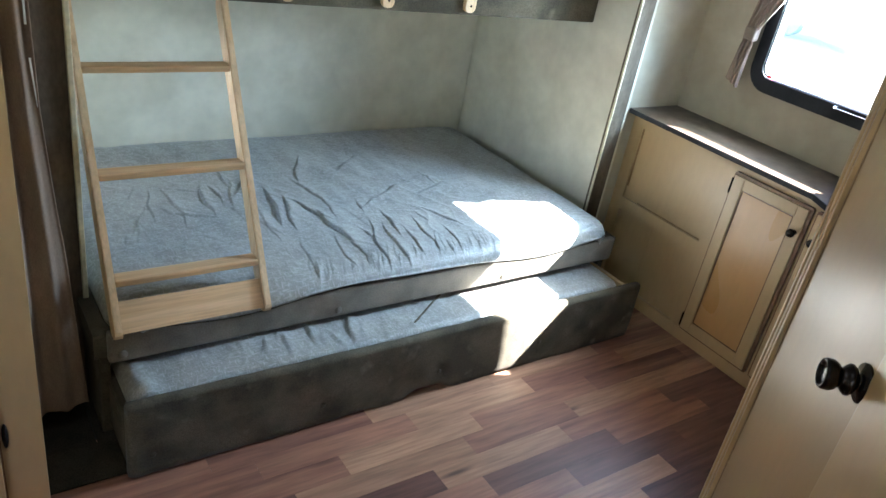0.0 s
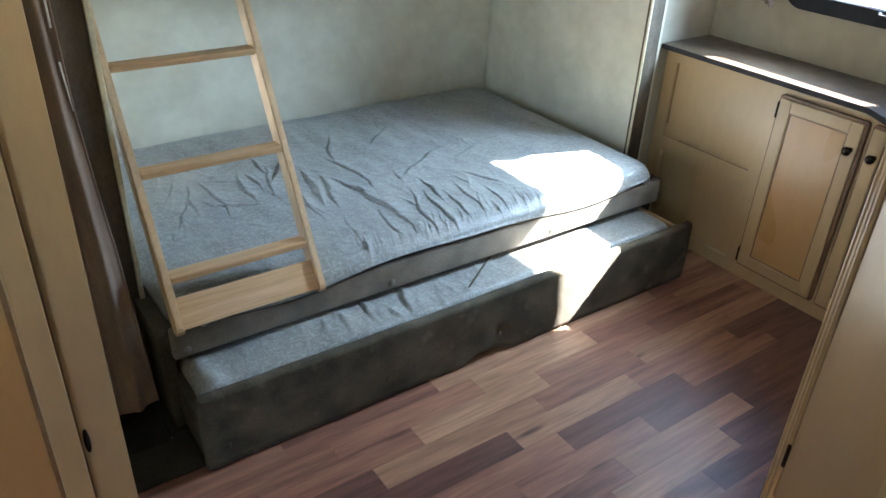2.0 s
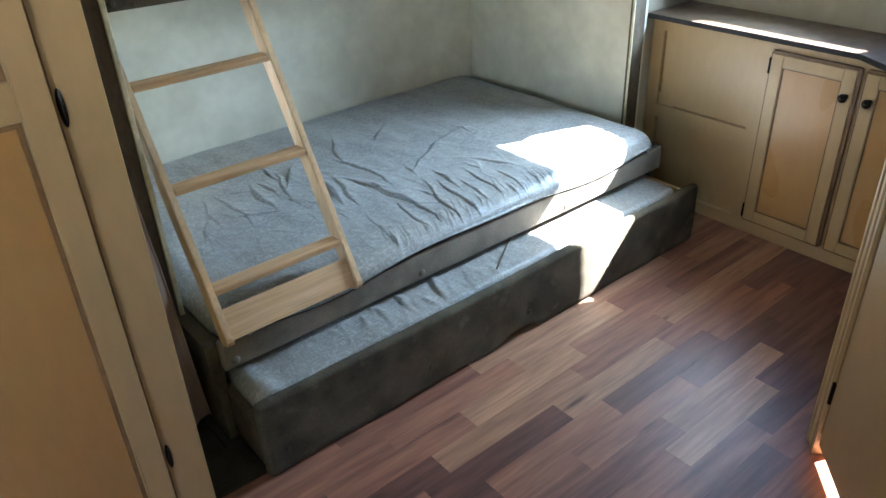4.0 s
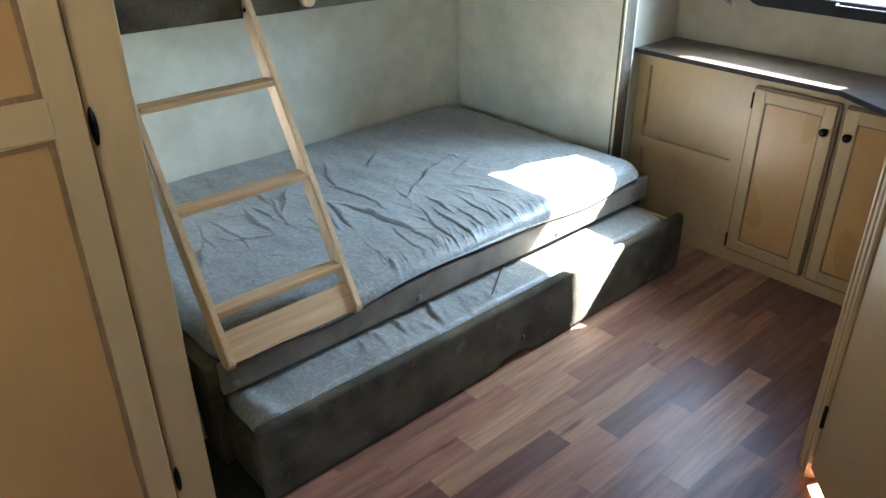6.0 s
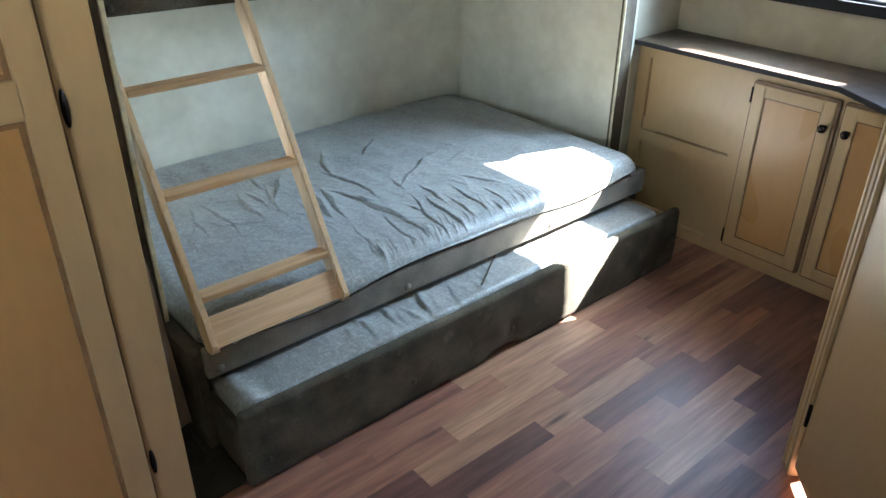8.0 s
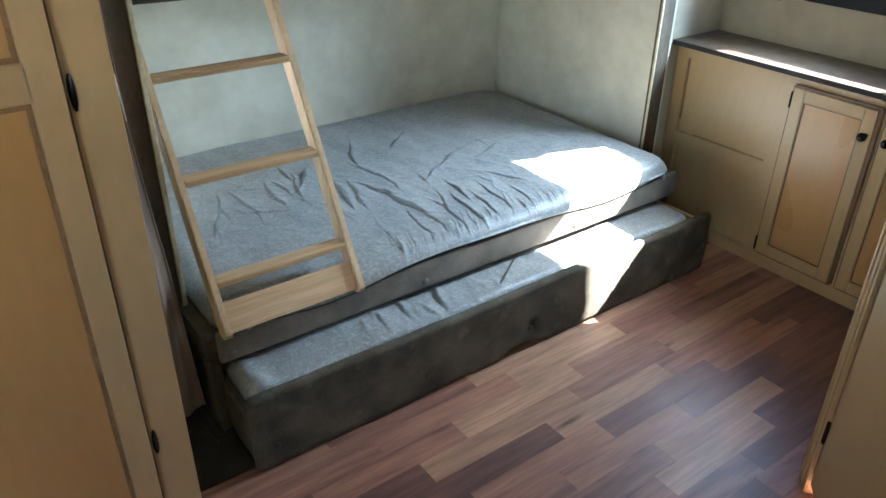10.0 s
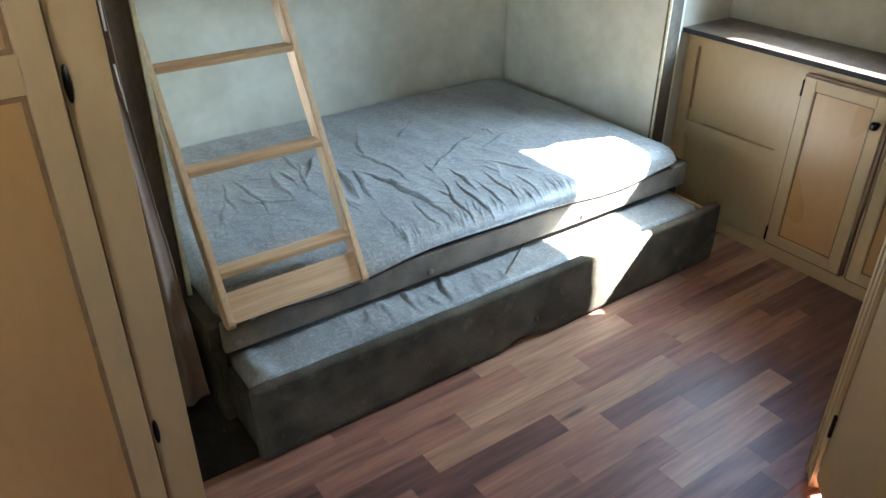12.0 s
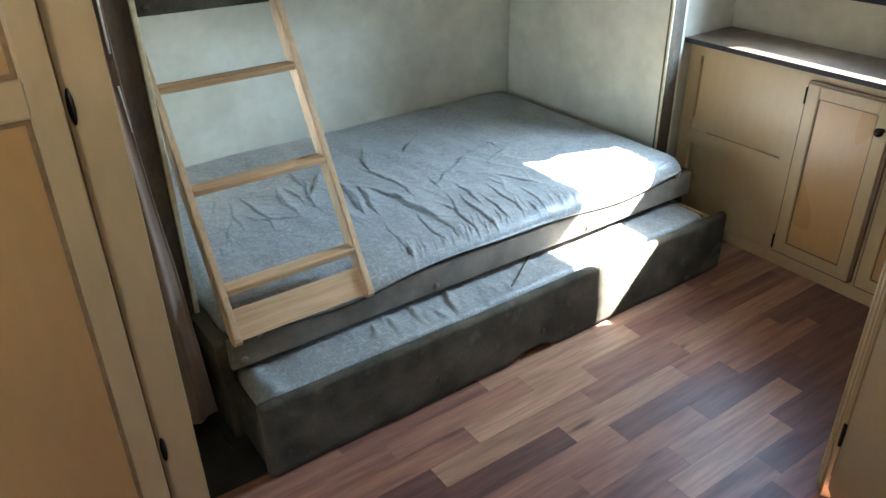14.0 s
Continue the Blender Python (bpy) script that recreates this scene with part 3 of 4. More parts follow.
for bx, bz in BUTTONS:
    part("button", turned(bmesh.new(), [(0.009, 0), (0.0085, 0.0015), (0.005, 0.003), (0.002, 0.0035)], pose(bx, TY + 0.002, bz, 90), 14), M_SUEDE, trundle, smooth=True)
part("deck", boxes((TX0 + 0.056, 1.843, TY + 0.038, 0.9, 0.03, 0.05)), M_CARPET, trundle)
tcreases = [(0.73, 0.04, 0.70, -0.09, 0.016, 0.011), (0.58, 0.02, 0.58, -0.08, 0.012, 0.008), (0.50, -0.01, 0.49, -0.08, 0.010, 0.007), (0.64, -0.05, 0.65, -0.11, 0.010, 0.007)]
for i in range(30):
    fx, fy = rnd.uniform(0.12, 1.0), rnd.uniform(-0.07, 0.05)
    tcreases.append((fx + rnd.uniform(-0.02, 0.03), fy, fx, fy - rnd.uniform(0.03, 0.07), rnd.uniform(0.007, 0.011), rnd.uniform(0.002, 0.0045)))
tcreases = [(*c[:5], 1.35 * c[5]) for c in tcreases]
tmat = thing("trundle_mattress", (0.95, 0.38, 0.05), "thin trundle mattress in shiny grey fabric", "mattress")
part("cover", cushion(0.042, 1.838, TY + 0.038, 0.88, 0.188, 0.233, 300, 160, tcreases, 9, 0.030, 0.045, 0.0, [(0.085, -0.10, 0.035, 0.045, 0.015), (0.07, 0.00, 0.025, 0.03, 0.008), (0.42, -0.05, 0.20, 0.08, 0.006)]), M_SHEET, tmat, smooth=True)
bm = boxes((-0.16, 0.16, -0.0030, 0.0030, 0.228, 0.2410), bevel=0.0025)
bmesh.ops.transform(bm, matrix=Matrix.Translation((1.045, 0.0, 0.0)) @ pose(0, 0, 0, 0, 0, 34), verts=bm.verts)
part("seam", bm, M_SUEDE, tmat, "dark sewn seam across the cover")

# ---------------------------------------------------------------- upper bunk
upper = thing("upper_bunk", (0.95, 0.8, 1.09), "upper bunk with a dark brown suede front rail", "bunk bed")
UY, UZ = 0.425, 1.079
DROP = 0.034           # rail sheared to fit the camera's view, higher at the head end
bm = boxes((0.06, 1.912, UY, UY + 0.03, UZ, UZ + 0.20), bevel=0.006)
for v in bm.verts:
    v.co.z += DROP * (1.9 - v.co.x) / 1.85
part("front_rail", bm, M_SUEDE, upper)
part("platform", boxes((BED_L + 0.002, BED_R - 0.002, UY + 0.032, BED_B - 0.004, UZ + 0.05, UZ + 0.09)), M_SUEDE, upper, "dark fabric covered underside")
for px in (0.633, 0.973, 1.296):
    peg = part("guard_peg", prism(bmesh.new(), rounded(px - 0.021, px + 0.021, UZ + 0.012 + DROP * (1.9 - px) / 1.85, UZ + 0.26, 0.018), 0, 0.018, Matrix.Translation((0, UY - 0.001, 0)) @ pose(0, 0, 0, 90)), M_PINE_UP, upper, "pine guard upright")
    part("screw", turned(bmesh.new(), [(0.004, 0), (0.004, 0.002), (0.002, 0.003)], pose(px, UY - 0.0185, UZ + 0.035 + DROP * (1.9 - px) / 1.85, 90), 12), M_BRONZE, peg)
for px in (0.09, 1.895):
    part("button", turned(bmesh.new(), [(0.011, 0), (0.011, 0.003), (0.006, 0.007)], pose(px, UY, UZ + 0.022 + DROP * (1.9 - px) / 1.85, 90), 14), M_SUEDE, upper, smooth=True)

# ---------------------------------------------------------------- ladder
lad = thing("bunk_ladder", (0.24, 0.0, 0.355), "plain pine bunk ladder leaning on the upper bunk", "ladder")
SLOPE = 0.562
LEAN = math.degrees(math.atan(SLOPE))
LY, LZ = -0.040, 0.368
LM = Matrix.Translation((0, LY, LZ)) @ pose(0, 0, 0, -LEAN)
RAIL_D = 0.055


def on_ladder(bm):
    bmesh.ops.transform(bm, matrix=LM, verts=bm.verts)
    return bm


def ladder_rail(x0, x1):
    """A rail with a rounded foot, cut off along the face of the upper bunk."""
    c, n = math.cos(math.radians(LEAN)), math.sin(math.radians(LEAN))
    face = UY - 0.002
    tip = (face - LY) / n                                     # where the front edge meets the bunk
    heel = (face - LY - RAIL_D * c) / n                       # where the back edge meets it
    line = [(RAIL_D, heel), (0.0, tip), (0.0, 0.012), (0.004, 0.002), (0.014, -0.006), (0.030, -0.006), (0.045, 0.002), (RAIL_D, 0.014)]
    bm = prism(bmesh.new(), line, x0, x1, Matrix(((0, 0, 1, 0), (1, 0, 0, 0), (0, 1, 0, 0), (0, 0, 0, 1))))
    bmesh.ops.bevel(bm, geom=[e for e in bm.edges if e.calc_length() > 0.5], offset=0.003, segments=2, affect="EDGES")
    return on_ladder(bm)


for lx in (0.030, 0.427):
    part("rail", ladder_rail(lx, lx + 0.020), M_PINE_UP, lad)
for k in range(3):
    low = LM @ Vector((0, 0.007, 0.124 + 0.2700 * k))             # lower front edge of a level tread
    part("rung", boxes((0.0502, 0.4268, low.y, low.y + 0.045, low.z, low.z + 0.018), bevel=0.004), M_PINE, lad)
part("foot_board", on_ladder(boxes((0.0502, 0.4268, 0.012, 0.030, 0.004, 0.088), bevel=0.002)), M_PINE, lad)
part("bolt", on_ladder(turned(bmesh.new(), [(0.006, 0), (0.006, 0.003), (0.003, 0.005)], Matrix.Translation((0.4265, 0.016, 0.885)) @ pose(0, 0, 0, 0, -90), 12)), M_BRONZE, lad, "dark bolt head")

# ---------------------------------------------------------------- dresser
dresser = thing("dresser", (2.22, -0.35, 0), "cream maple dresser with brown glazed panel doors", "dresser")
DF = 2.100
part("face_frame", boxes((DF, DF + 0.02, 0.198, 0.252, 0.0, 0.769), (DF, DF + 0.02, -0.262, -0.212, 0.05, 0.769), (DF, DF + 0.02, -0.605, -0.560, 0.05, 0.769),
                         (DF, DF + 0.02, -0.985, -0.93, 0.05, 0.769), (DF, DF + 0.02, -0.212, 0.198, 0.722, 0.769), (DF, DF + 0.02, -0.212, 0.198, 0.362, 0.418),
                         (DF, DF + 0.02, -0.56, -0.262, 0.722, 0.769), (DF, DF + 0.02, -0.93, -0.605, 0.722, 0.769)), M_MAPLE, dresser)
part("toe_board", boxes((DF - 0.001, DF + 0.018, -0.985, 0.214, 0.0, 0.052), bevel=0.002), M_MAPLE, dresser)
part("upper_panel", boxes((DF + 0.008, DF + 0.012, -0.212, 0.198, 0.418, 0.722)), M_MAPLE, dresser)
part("lower_panel", boxes((DF + 0.021, DF + 0.026, -0.262, 0.02, 0.052, 0.40)), M_MAPLE, dresser)
part("lower_panel", boxes((DF + 0.0205, DF + 0.026, 0.0205, 0.252, 0.052, 0.40)), M_MAPLE, dresser)
part("glaze_line", boxes((DF + 0.0045, DF + 0.0085, 0.1905, 0.1976, 0.47, 0.7195)), M_OCHRE, dresser, "faint ochre glazed groove")
part("glaze_line", boxes((DF + 0.0050, DF + 0.0085, -0.2116, 0.120, 0.4182, 0.4240)), M_OCHRE, dresser, "faint ochre glazed groove")
part("carcass", boxes((DF + 0.021, REAR - 0.003, -0.985, -0.970, 0, 0.769), (DF + 0.021, REAR - 0.003, 0.235, 0.25, 0, 0.769), (DF + 0.021, REAR - 0.003, -0.969, 0.234, 0.04, 0.052)), M_MAPLE, dresser)


def moulding(y0, y1, z0, z1, rows, m):
    """A rectangular frame lofted through rows of (inset, depth)."""
    bm = bmesh.new()
    loops = []
    for i, d in rows:
        loops.append([bm.verts.new(m @ Vector((a, b, d))) for a, b in ((y0 + i, z0 + i), (y1 - i, z0 + i), (y1 - i, z1 - i), (y0 + i, z1 - i))])
    for p, q in zip(loops, loops[1:]):
        for k in range(4):
            bm.faces.new((p[k], p[(k + 1) % 4], q[(k + 1) % 4], q[k]))
    bmesh.ops.recalc_face_normals(bm, faces=bm.faces)
    return bm


def cove(face):
    """Profile rows from the frame's face down to the sunk panel."""
    return [(-0.001, face + 0.006), (-0.001, face + 0.0010), (0.001, face + 0.0006), (0.0025, face + 0.0035), (0.0040, face + 0.0075)]


def shaker_door(parent, y0, y1, z0, z1, knob_y, hinge_y):
    """A door in the plane x = DF: frame, sunk panel, glazed grooves, knob, hinges."""
    w = 0.042
    x0 = DF - 0.017
    door = part("door", boxes((DF - 0.004, DF - 0.001, y0 + 0.001, y1 - 0.001, z0 + 0.001, z1 - 0.001)), M_MAPLE, parent)
    for a, b in ((y0, y0 + w), (y1 - w, y1)):
        part("stile", boxes((x0, DF - 0.0045, a, b, z0, z1), bevel=0.0025), M_MAPLE, door)
    for a, b in ((z0, z0 + w), (z1 - w, z1)):
        part("cross_rail", boxes((x0, DF - 0.0045, y0 + w, y1 - w, a, b), bevel=0.0025), M_MAPLE, door)
    part("panel", boxes((x0 + 0.007, DF - 0.0045, y0 + w - 0.002, y1 - w + 0.002, z0 + w - 0.002, z1 - w + 0.002)), M_MAPLE_WARM, door, "warmer honey toned panel")
    M = Matrix(((0, 0, 1, 0), (1, 0, 0, 0), (0, 1, 0, 0), (0, 0, 0, 1)))
    part("bead", moulding(y0 + w, y1 - w, z0 + w, z1 - w, cove(x0), M), M_MAPLE, door, smooth=False)
    g = w + 0.0015
    a = [(y0 + g, z0 + g), (y1 - g, z0 + g), (y1 - g, z1 - g), (y0 + g, z1 - g)]
    g += 0.0048
    b = [(y0 + g, z0 + g), (y1 - g, z0 + g), (y1 - g, z1 - g), (y0 + g, z1 - g)]
    part("glaze_line", ring(bmesh.new(), a, b, x0 + 0.0042, x0 + 0.0075, M), M_GLAZE, door, "brown glazed groove")
    # Edge glaze, widened so its brown also paints the shade in the gap.
    a = rounded(y0 - 0.013, y1 + 0.005, z0 - 0.006, z1 + 0.011, 0.009, 3)
    b = rounded(y0 + 0.004, y1 - 0.004, z0 + 0.004, z1 - 0.004, 0.004, 3)
    part("edge_glaze", ring(bmesh.new(), a, b, x0 + 0.0045, DF - 0.0012, M), M_GLAZE, door, "brown glazed door edge with the gap's shade put into it")
    part("knob", turned(bmesh.new(), [(0.009, 0), (0.007, 0.006), (0.006, 0.012), (0.012, 0.017), (0.0155, 0.023), (0.0145, 0.029), (0.008, 0.033)], Matrix.Translation((x0, knob_y, 0.635)) @ pose(0, 0, 0, 0, -90), 20), M_BRONZE, door, "dark bronze round knob", smooth=True)
    for hz in (z0 + 0.035, z1 - 0.045):
        part("hinge", boxes((x0 + 0.002, DF - 0.0005, hinge_y - 0.004, hinge_y + 0.004, hz - 0.03, hz + 0.03), bevel=0.003), M_BRONZE, door, "dark hinge")
    return door


shaker_door(dresser, -0.572, -0.272, 0.064, 0.726, -0.553, -0.266)
shaker_door(dresser, -0.925, -0.603, 0.064, 0.726, -0.632, -0.931)

top_line = [(REAR - 0.001, 0.255), (2.062, 0.255), (2.062, -0.575), (2.048, -0.60), (1.93, -0.80), (1.90, -0.86), (1.90, -1.02), (REAR - 0.001, -1.02)]
wt = part("top", prism(bmesh.new(), top_line, 0.7705, 0.7885), M_TOP, dresser, "dark brown laminate top")
inner = [(x, y) for x, y in top_line[1:7]]
outer = [(x - 0.003, y) for x, y in inner]
bm = bmesh.new()
prism(bm, outer + inner[::-1], 0.7702, 0.7882)
part("edge_band", bm, M_EDGE, wt, "black edge band")

# ---------------------------------------------------------------- rear window
win = thing("window_1", (REAR, -0.395, 1.0), "black framed window with rounded corners over the dresser", "window", kind="structure")
YZ = Matrix(((0, 0, 1, 0), (1, 0, 0, 0), (0, 1, 0, 0), (0, 0, 0, 1)))
part("window_frame", ring(bmesh.new(), rounded(WY0 - 0.012, WY1 + 0.012, WZ0 - 0.028, WZ1 + 0.012, 0.085, 8), rounded(WY0 + 0.046, WY1 - 0.036, WZ0 + 0.026, WZ1 - 0.036, 0.040, 8), REAR - 0.014, REAR + 0.05, YZ), M_BLACK, win)
part("glazing_bead", ring(bmesh.new(), rounded(WY0 + 0.0465, WY1 - 0.0365, WZ0 + 0.0265, WZ1 - 0.0365, 0.040, 8), rounded(WY0 + 0.051, WY1 - 0.041, WZ0 + 0.031, WZ1 - 0.041, 0.037, 8), REAR - 0.004, REAR + 0.03, YZ), M_RV, win, "thin white glazing bead")
pane = part("pane", boxes((REAR + 0.012, REAR + 0.016, WY0 + 0.0515, WY1 - 0.0415, WZ0 + 0.0315, WZ1 - 0.0415)), M_GLASS, win)
pane.visible_shadow = False
part("latch_bar", boxes((REAR - 0.026, REAR - 0.018, -0.66, -0.398, WZ0 + 0.013, WZ0 + 0.0165), bevel=0.0012), M_BRIGHT, win, "bright metal latch bar")
part("latch_knob", turned(bmesh.new(), [(0.0065, 0), (0.0065, 0.005), (0.004, 0.009)], Matrix.Translation((REAR - 0.015, -0.392, WZ0 + 0.016)) @ pose(0, 0, 0, 0, -90), 14), M_BRIGHT, win)


part("release_tab", boxes((REAR - 0.022, REAR - 0.0145, WY1 - 0.092, WY1 - 0.070, WZ0 + 0.032, WZ0 + 0.042), bevel=0.003), M_RED, win, "small red mark at the window corner")


def drape(stations, pleats, depth, seed, across, thick=0.003, ripple=0.25):
    """A gathered cloth; stations run down it: centre and width. across is the way in which it is wide."""
    across = Vector(across).normalized()
    side = across.cross(Vector((0, 0, 1)))
    nu, nv = pleats * 18, 64
    bm = bmesh.new()
    grid = []
    k = len(stations) - 1
    for i in range(nu + 1):
        u = i / nu - 0.5
        col = []
        for j in range(nv + 1):
            v = j / nv
            q = min(int(v * k), k - 1)
            f = v * k - q
            f = f * f * (3 - 2 * f)
            (c0, w0), (c1, w1) = stations[q], stations[q + 1]
            c, w = Vector(c0).lerp(Vector(c1), f), w0 + (w1 - w0) * f
            ph = 2 * math.pi * pleats * u
            d = depth * (0.75 + 0.25 * math.sin(3 * v + i * 0.05)) * math.sin(ph + 0.7 * math.sin(4 * v + seed)) + ripple * depth * math.sin(2.3 * ph + 1.3 + 2 * v)
            col.append(bm.verts.new(c + across * (u * w + 0.1 * w * math.sin(5 * v + seed) * u) + side * d))
        grid.append(col)
    for i in range(nu):
        for j in range(nv):
            bm.faces.new((grid[i][j], grid[i + 1][j], grid[i + 1][j + 1], grid[i][j + 1]))
    bmesh.ops.recalc_face_normals(bm, faces=bm.faces)
    bmesh.ops.solidify(bm, geom=bm.faces, thickness=thick)
    return bm


wc = thing("window_curtain", (2.31, -0.05, 0.97), "light brown gathered curtain tied back beside the window", "curtain")
part("cloth", drape([((2.305, -0.02, 1.78), 0.20), ((2.305, -0.03, 1.50), 0.16), ((2.30, -0.040, 1.29), 0.105), ((2.30, -0.002, 1.17), 0.046)], 4, 0.010, 1, (0, 1, 0)), M_DRAPE_LIGHT, wc, smooth=True)
part("tie_band", boxes((2.284, 2.318, -0.026, 0.022, 1.135, 1.185), bevel=0.008), M_DRAPE_LIGHT, wc, "folded cloth tie band", smooth=True)
part("tail", drape([((2.30, -0.001, 1.14), 0.044), ((2.298, 0.008, 1.06), 0.062), ((2.30, 0.014, 0.968), 0.062)], 3, 0.008, 2, (0, 1, 0.40)), M_DRAPE_LIGHT, wc, smooth=True)
bc = thing("bunk_curtain", (-0.12, 0.05, 0.1), "dark brown curtain drawn aside beside the pantry", "curtain")
part("cloth", drape([((-0.134, 0.055, 1.98), 0.092), ((-0.134, 0.055, 1.45), 0.092), ((-0.129, 0.05, 0.95), 0.110), ((-0.115, 0.05, 0.62), 0.126), ((-0.104, 0.05, 0.10), 0.150)], 2, 0.016, 2, (0.9, 0.1, 0), ripple=0.12), M_DRAPE, bc, smooth=True)
# White strips stand in for the bright sliver of light beside the curtain.
for line in ([(-0.0975, 1.98), (-0.0975, 1.13), (-0.0935, 1.13), (-0.0935, 1.98)], [(-0.0955, 1.06), (-0.0880, 0.955), (-0.0866, 0.955), (-0.0915, 1.06)]):
    part("lining_edge", prism(bmesh.new(), line, 0.030, 0.036, Matrix(((1, 0, 0, 0), (0, 0, 1, 0), (0, 1, 0, 0), (0, 0, 0, 1)))), M_RV, bc, "white strip standing in for a bright sliver of light")

# ---------------------------------------------------------------- pantry
pantry = thing("pantry_cabinet", (-0.5, -0.06, 0), "tall cream maple pantry with glazed panel door", "cabinet")
PF, PX = -0.375, -0.182
part("carcass", boxes((PX - 0.018, PX, PF + 0.021, MAIN - 0.003, 0, ROOF - 0.002), (-0.86, -0.842, PF + 0.021, MAIN - 0.003, 0, ROOF - 0.002)), M_MAPLE, pantry)
part("face_frame", boxes((PX - 0.085, PX, PF, PF + 0.02, 0, ROOF - 0.002), (-0.86, -0.80, PF, PF + 0.02, 0, ROOF - 0.002), (-0.80, PX - 0.085, PF, PF + 0.02, 0, 0.20), (-0.80, PX - 0.085, PF, PF + 0.02, 1.90, ROOF - 0.002), bevel=0.002), M_MAPLE, pantry)


def pantry_door(x0, x1, z0, z1, mid):
    w = 0.046
    y1, y0 = PF - 0.0045, PF - 0.017
    rows = [(x0, x0 + w, y0, y1, z0, z1), (x1 - w, x1, y0, y1, z0, z1), (x0 + w, x1 - w, y0, y1, z0, z0 + 0.055), (x0 + w, x1 - w, y0, y1, z1 - 0.055, z1),
            (x0 + w, x1 - w, y0, y1, mid - 0.028, mid + 0.028)]
    door = part("door", boxes((x0 + 0.001, x1 - 0.001, PF - 0.004, PF - 0.001, z0 + 0.001, z1 - 0.001)), M_MAPLE, pantry)
    for r in rows[:2]:
        part("stile", boxes(r, bevel=0.003), M_MAPLE, door)
    for r in rows[2:]:
        part("cross_rail", boxes(r, bevel=0.003), M_MAPLE, door)
    XZ = Matrix(((1, 0, 0, 0), (0, 0, 1, 0), (0, 1, 0, 0), (0, 0, 0, 1)))
    for a, b in ((z0 + 0.055, mid - 0.028), (mid + 0.028, z1 - 0.055)):
        part("panel", boxes((x0 + w - 0.002, x1 - w + 0.002, y0 + 0.008, y1, a - 0.002, b + 0.002)), M_MAPLE_WARM, door, "warmer honey toned panel")
        part("bead", moulding(x0 + w, x1 - w, a, b, cove(y0), XZ), M_MAPLE, door)
        g, q = 0.0015, 0.0115
        o = [(x0 + w + g, a + g), (x1 - w - g, a + g), (x1 - w - g, b - g), (x0 + w + g, b - g)]
        i = [(x0 + w + q, a + q), (x1 - w - q, a + q), (x1 - w - q, b - q), (x0 + w + q, b - q)]
        part("glaze_line", ring(bmesh.new(), o, i, y0 + 0.0045, y0 + 0.0085, XZ), M_PALE_GLAZE, door, "brown glazed groove")
    # Edge glaze; its brown also paints the shadow line against the face frame.
    o = [(x0 - 0.004, z0 - 0.004), (x1 + 0.004, z0 - 0.004), (x1 + 0.004, z1 + 0.004), (x0 - 0.004, z1 + 0.004)]
    i = [(x0 + 0.006, z0 + 0.006), (x1 - 0.006, z0 + 0.006), (x1 - 0.006, z1 - 0.006), (x0 + 0.006, z1 - 0.006)]
    part("edge_glaze", ring(bmesh.new(), o, i, PF - 0.011, PF - 0.0012, XZ), M_GLAZE, door, "brown glazed door edge with the gap's shade put into it")
    for hz in (0.43, 1.157, 1.75):
        bm = prism(bmesh.new(), [(0.0058 * math.cos(2 * math.pi * k / 20), 0.031 * math.sin(2 * math.pi * k / 20)) for k in range(20)], 0, 0.004, Matrix.Translation((x1 + 0.013, PF - 0.0002, hz)) @ pose(0, 0, 0, 90))
        bmesh.ops.bevel(bm, geom=[e for e in bm.edges if abs(e.verts[0].co.y - e.verts[1].co.y) < 1e-5 and e.verts[0].co.y < PF - 0.0035], offset=0.002, segments=2, affect="EDGES")
        part("hinge", bm, M_BRONZE, door, "dark oval hinge plate", smooth=True)
    return door


pantry_door(-0.79, -0.262, 0.21, 1.89, 1.185)

# ---------------------------------------------------------------- bathroom corner with its door
HX, HY = 1.193, -1.044                    # hinge side
DIR = Vector((-0.742, -0.670, 0)).normalized()
OUT = Vector((-0.670, 0.742, 0)).normalized()
DOORM = Matrix((( DIR.x, OUT.x, 0, HX), (DIR.y, OUT.y, 0, HY), (0, 0, 1, 0), (0, 0, 0, 1)))


def at_door(bm):
    bmesh.ops.transform(bm, matrix=DOORM, verts=bm.verts)
    bmesh.ops.recalc_face_normals(bm, faces=bm.faces)
    return bm


bath = thing("door_1", (HX, HY, 0), "cream bathroom door in a glazed wood casing, shut", "door", kind="structure")
W = 0.472
part("casing", at_door(boxes((-0.012, 0.040, -0.06, 0.010, 0.0, ROOF - 0.002), bevel=0.004)), M_MAPLE, bath)
part("casing_bead", at_door(boxes((-0.020, -0.008, -0.02, 0.0145, 0.0, ROOF - 0.002), bevel=0.004)), M_MAPLE, bath)
leaf_line = [(0.046, 0.042), (W, 0.042), (W, 1.93), (0.046, 1.93)]
leaf = part("leaf", at_door(prism(bmesh.new(), leaf_line, -0.006, 0.028, Matrix(((1, 0, 0, 0), (0, 0, -1, 0), (0, 1, 0, 0), (0, 0, 0, 1))))), M_DOOR, bath)
part("glaze_line", at_door(boxes((0.0402, 0.0470, -0.02, 0.0072, 0.08, 1.93))), M_OCHRE, leaf, "ochre line at the hinge side")
for a, b, o in ((0.0275, 0.0385, 0.0155), (0.004, 0.013, 0.0130)):
    part("casing_bead", at_door(boxes((a, b, 0.002, o, 0.0, ROOF - 0.003), bevel=0.0038)), M_MAPLE, bath, smooth=False)
part("casing_line", at_door(boxes((0.0135, 0.0160, 0.002, 0.0108, 0.0, ROOF - 0.003))), M_OCHRE, bath, "fine ochre glazed line")
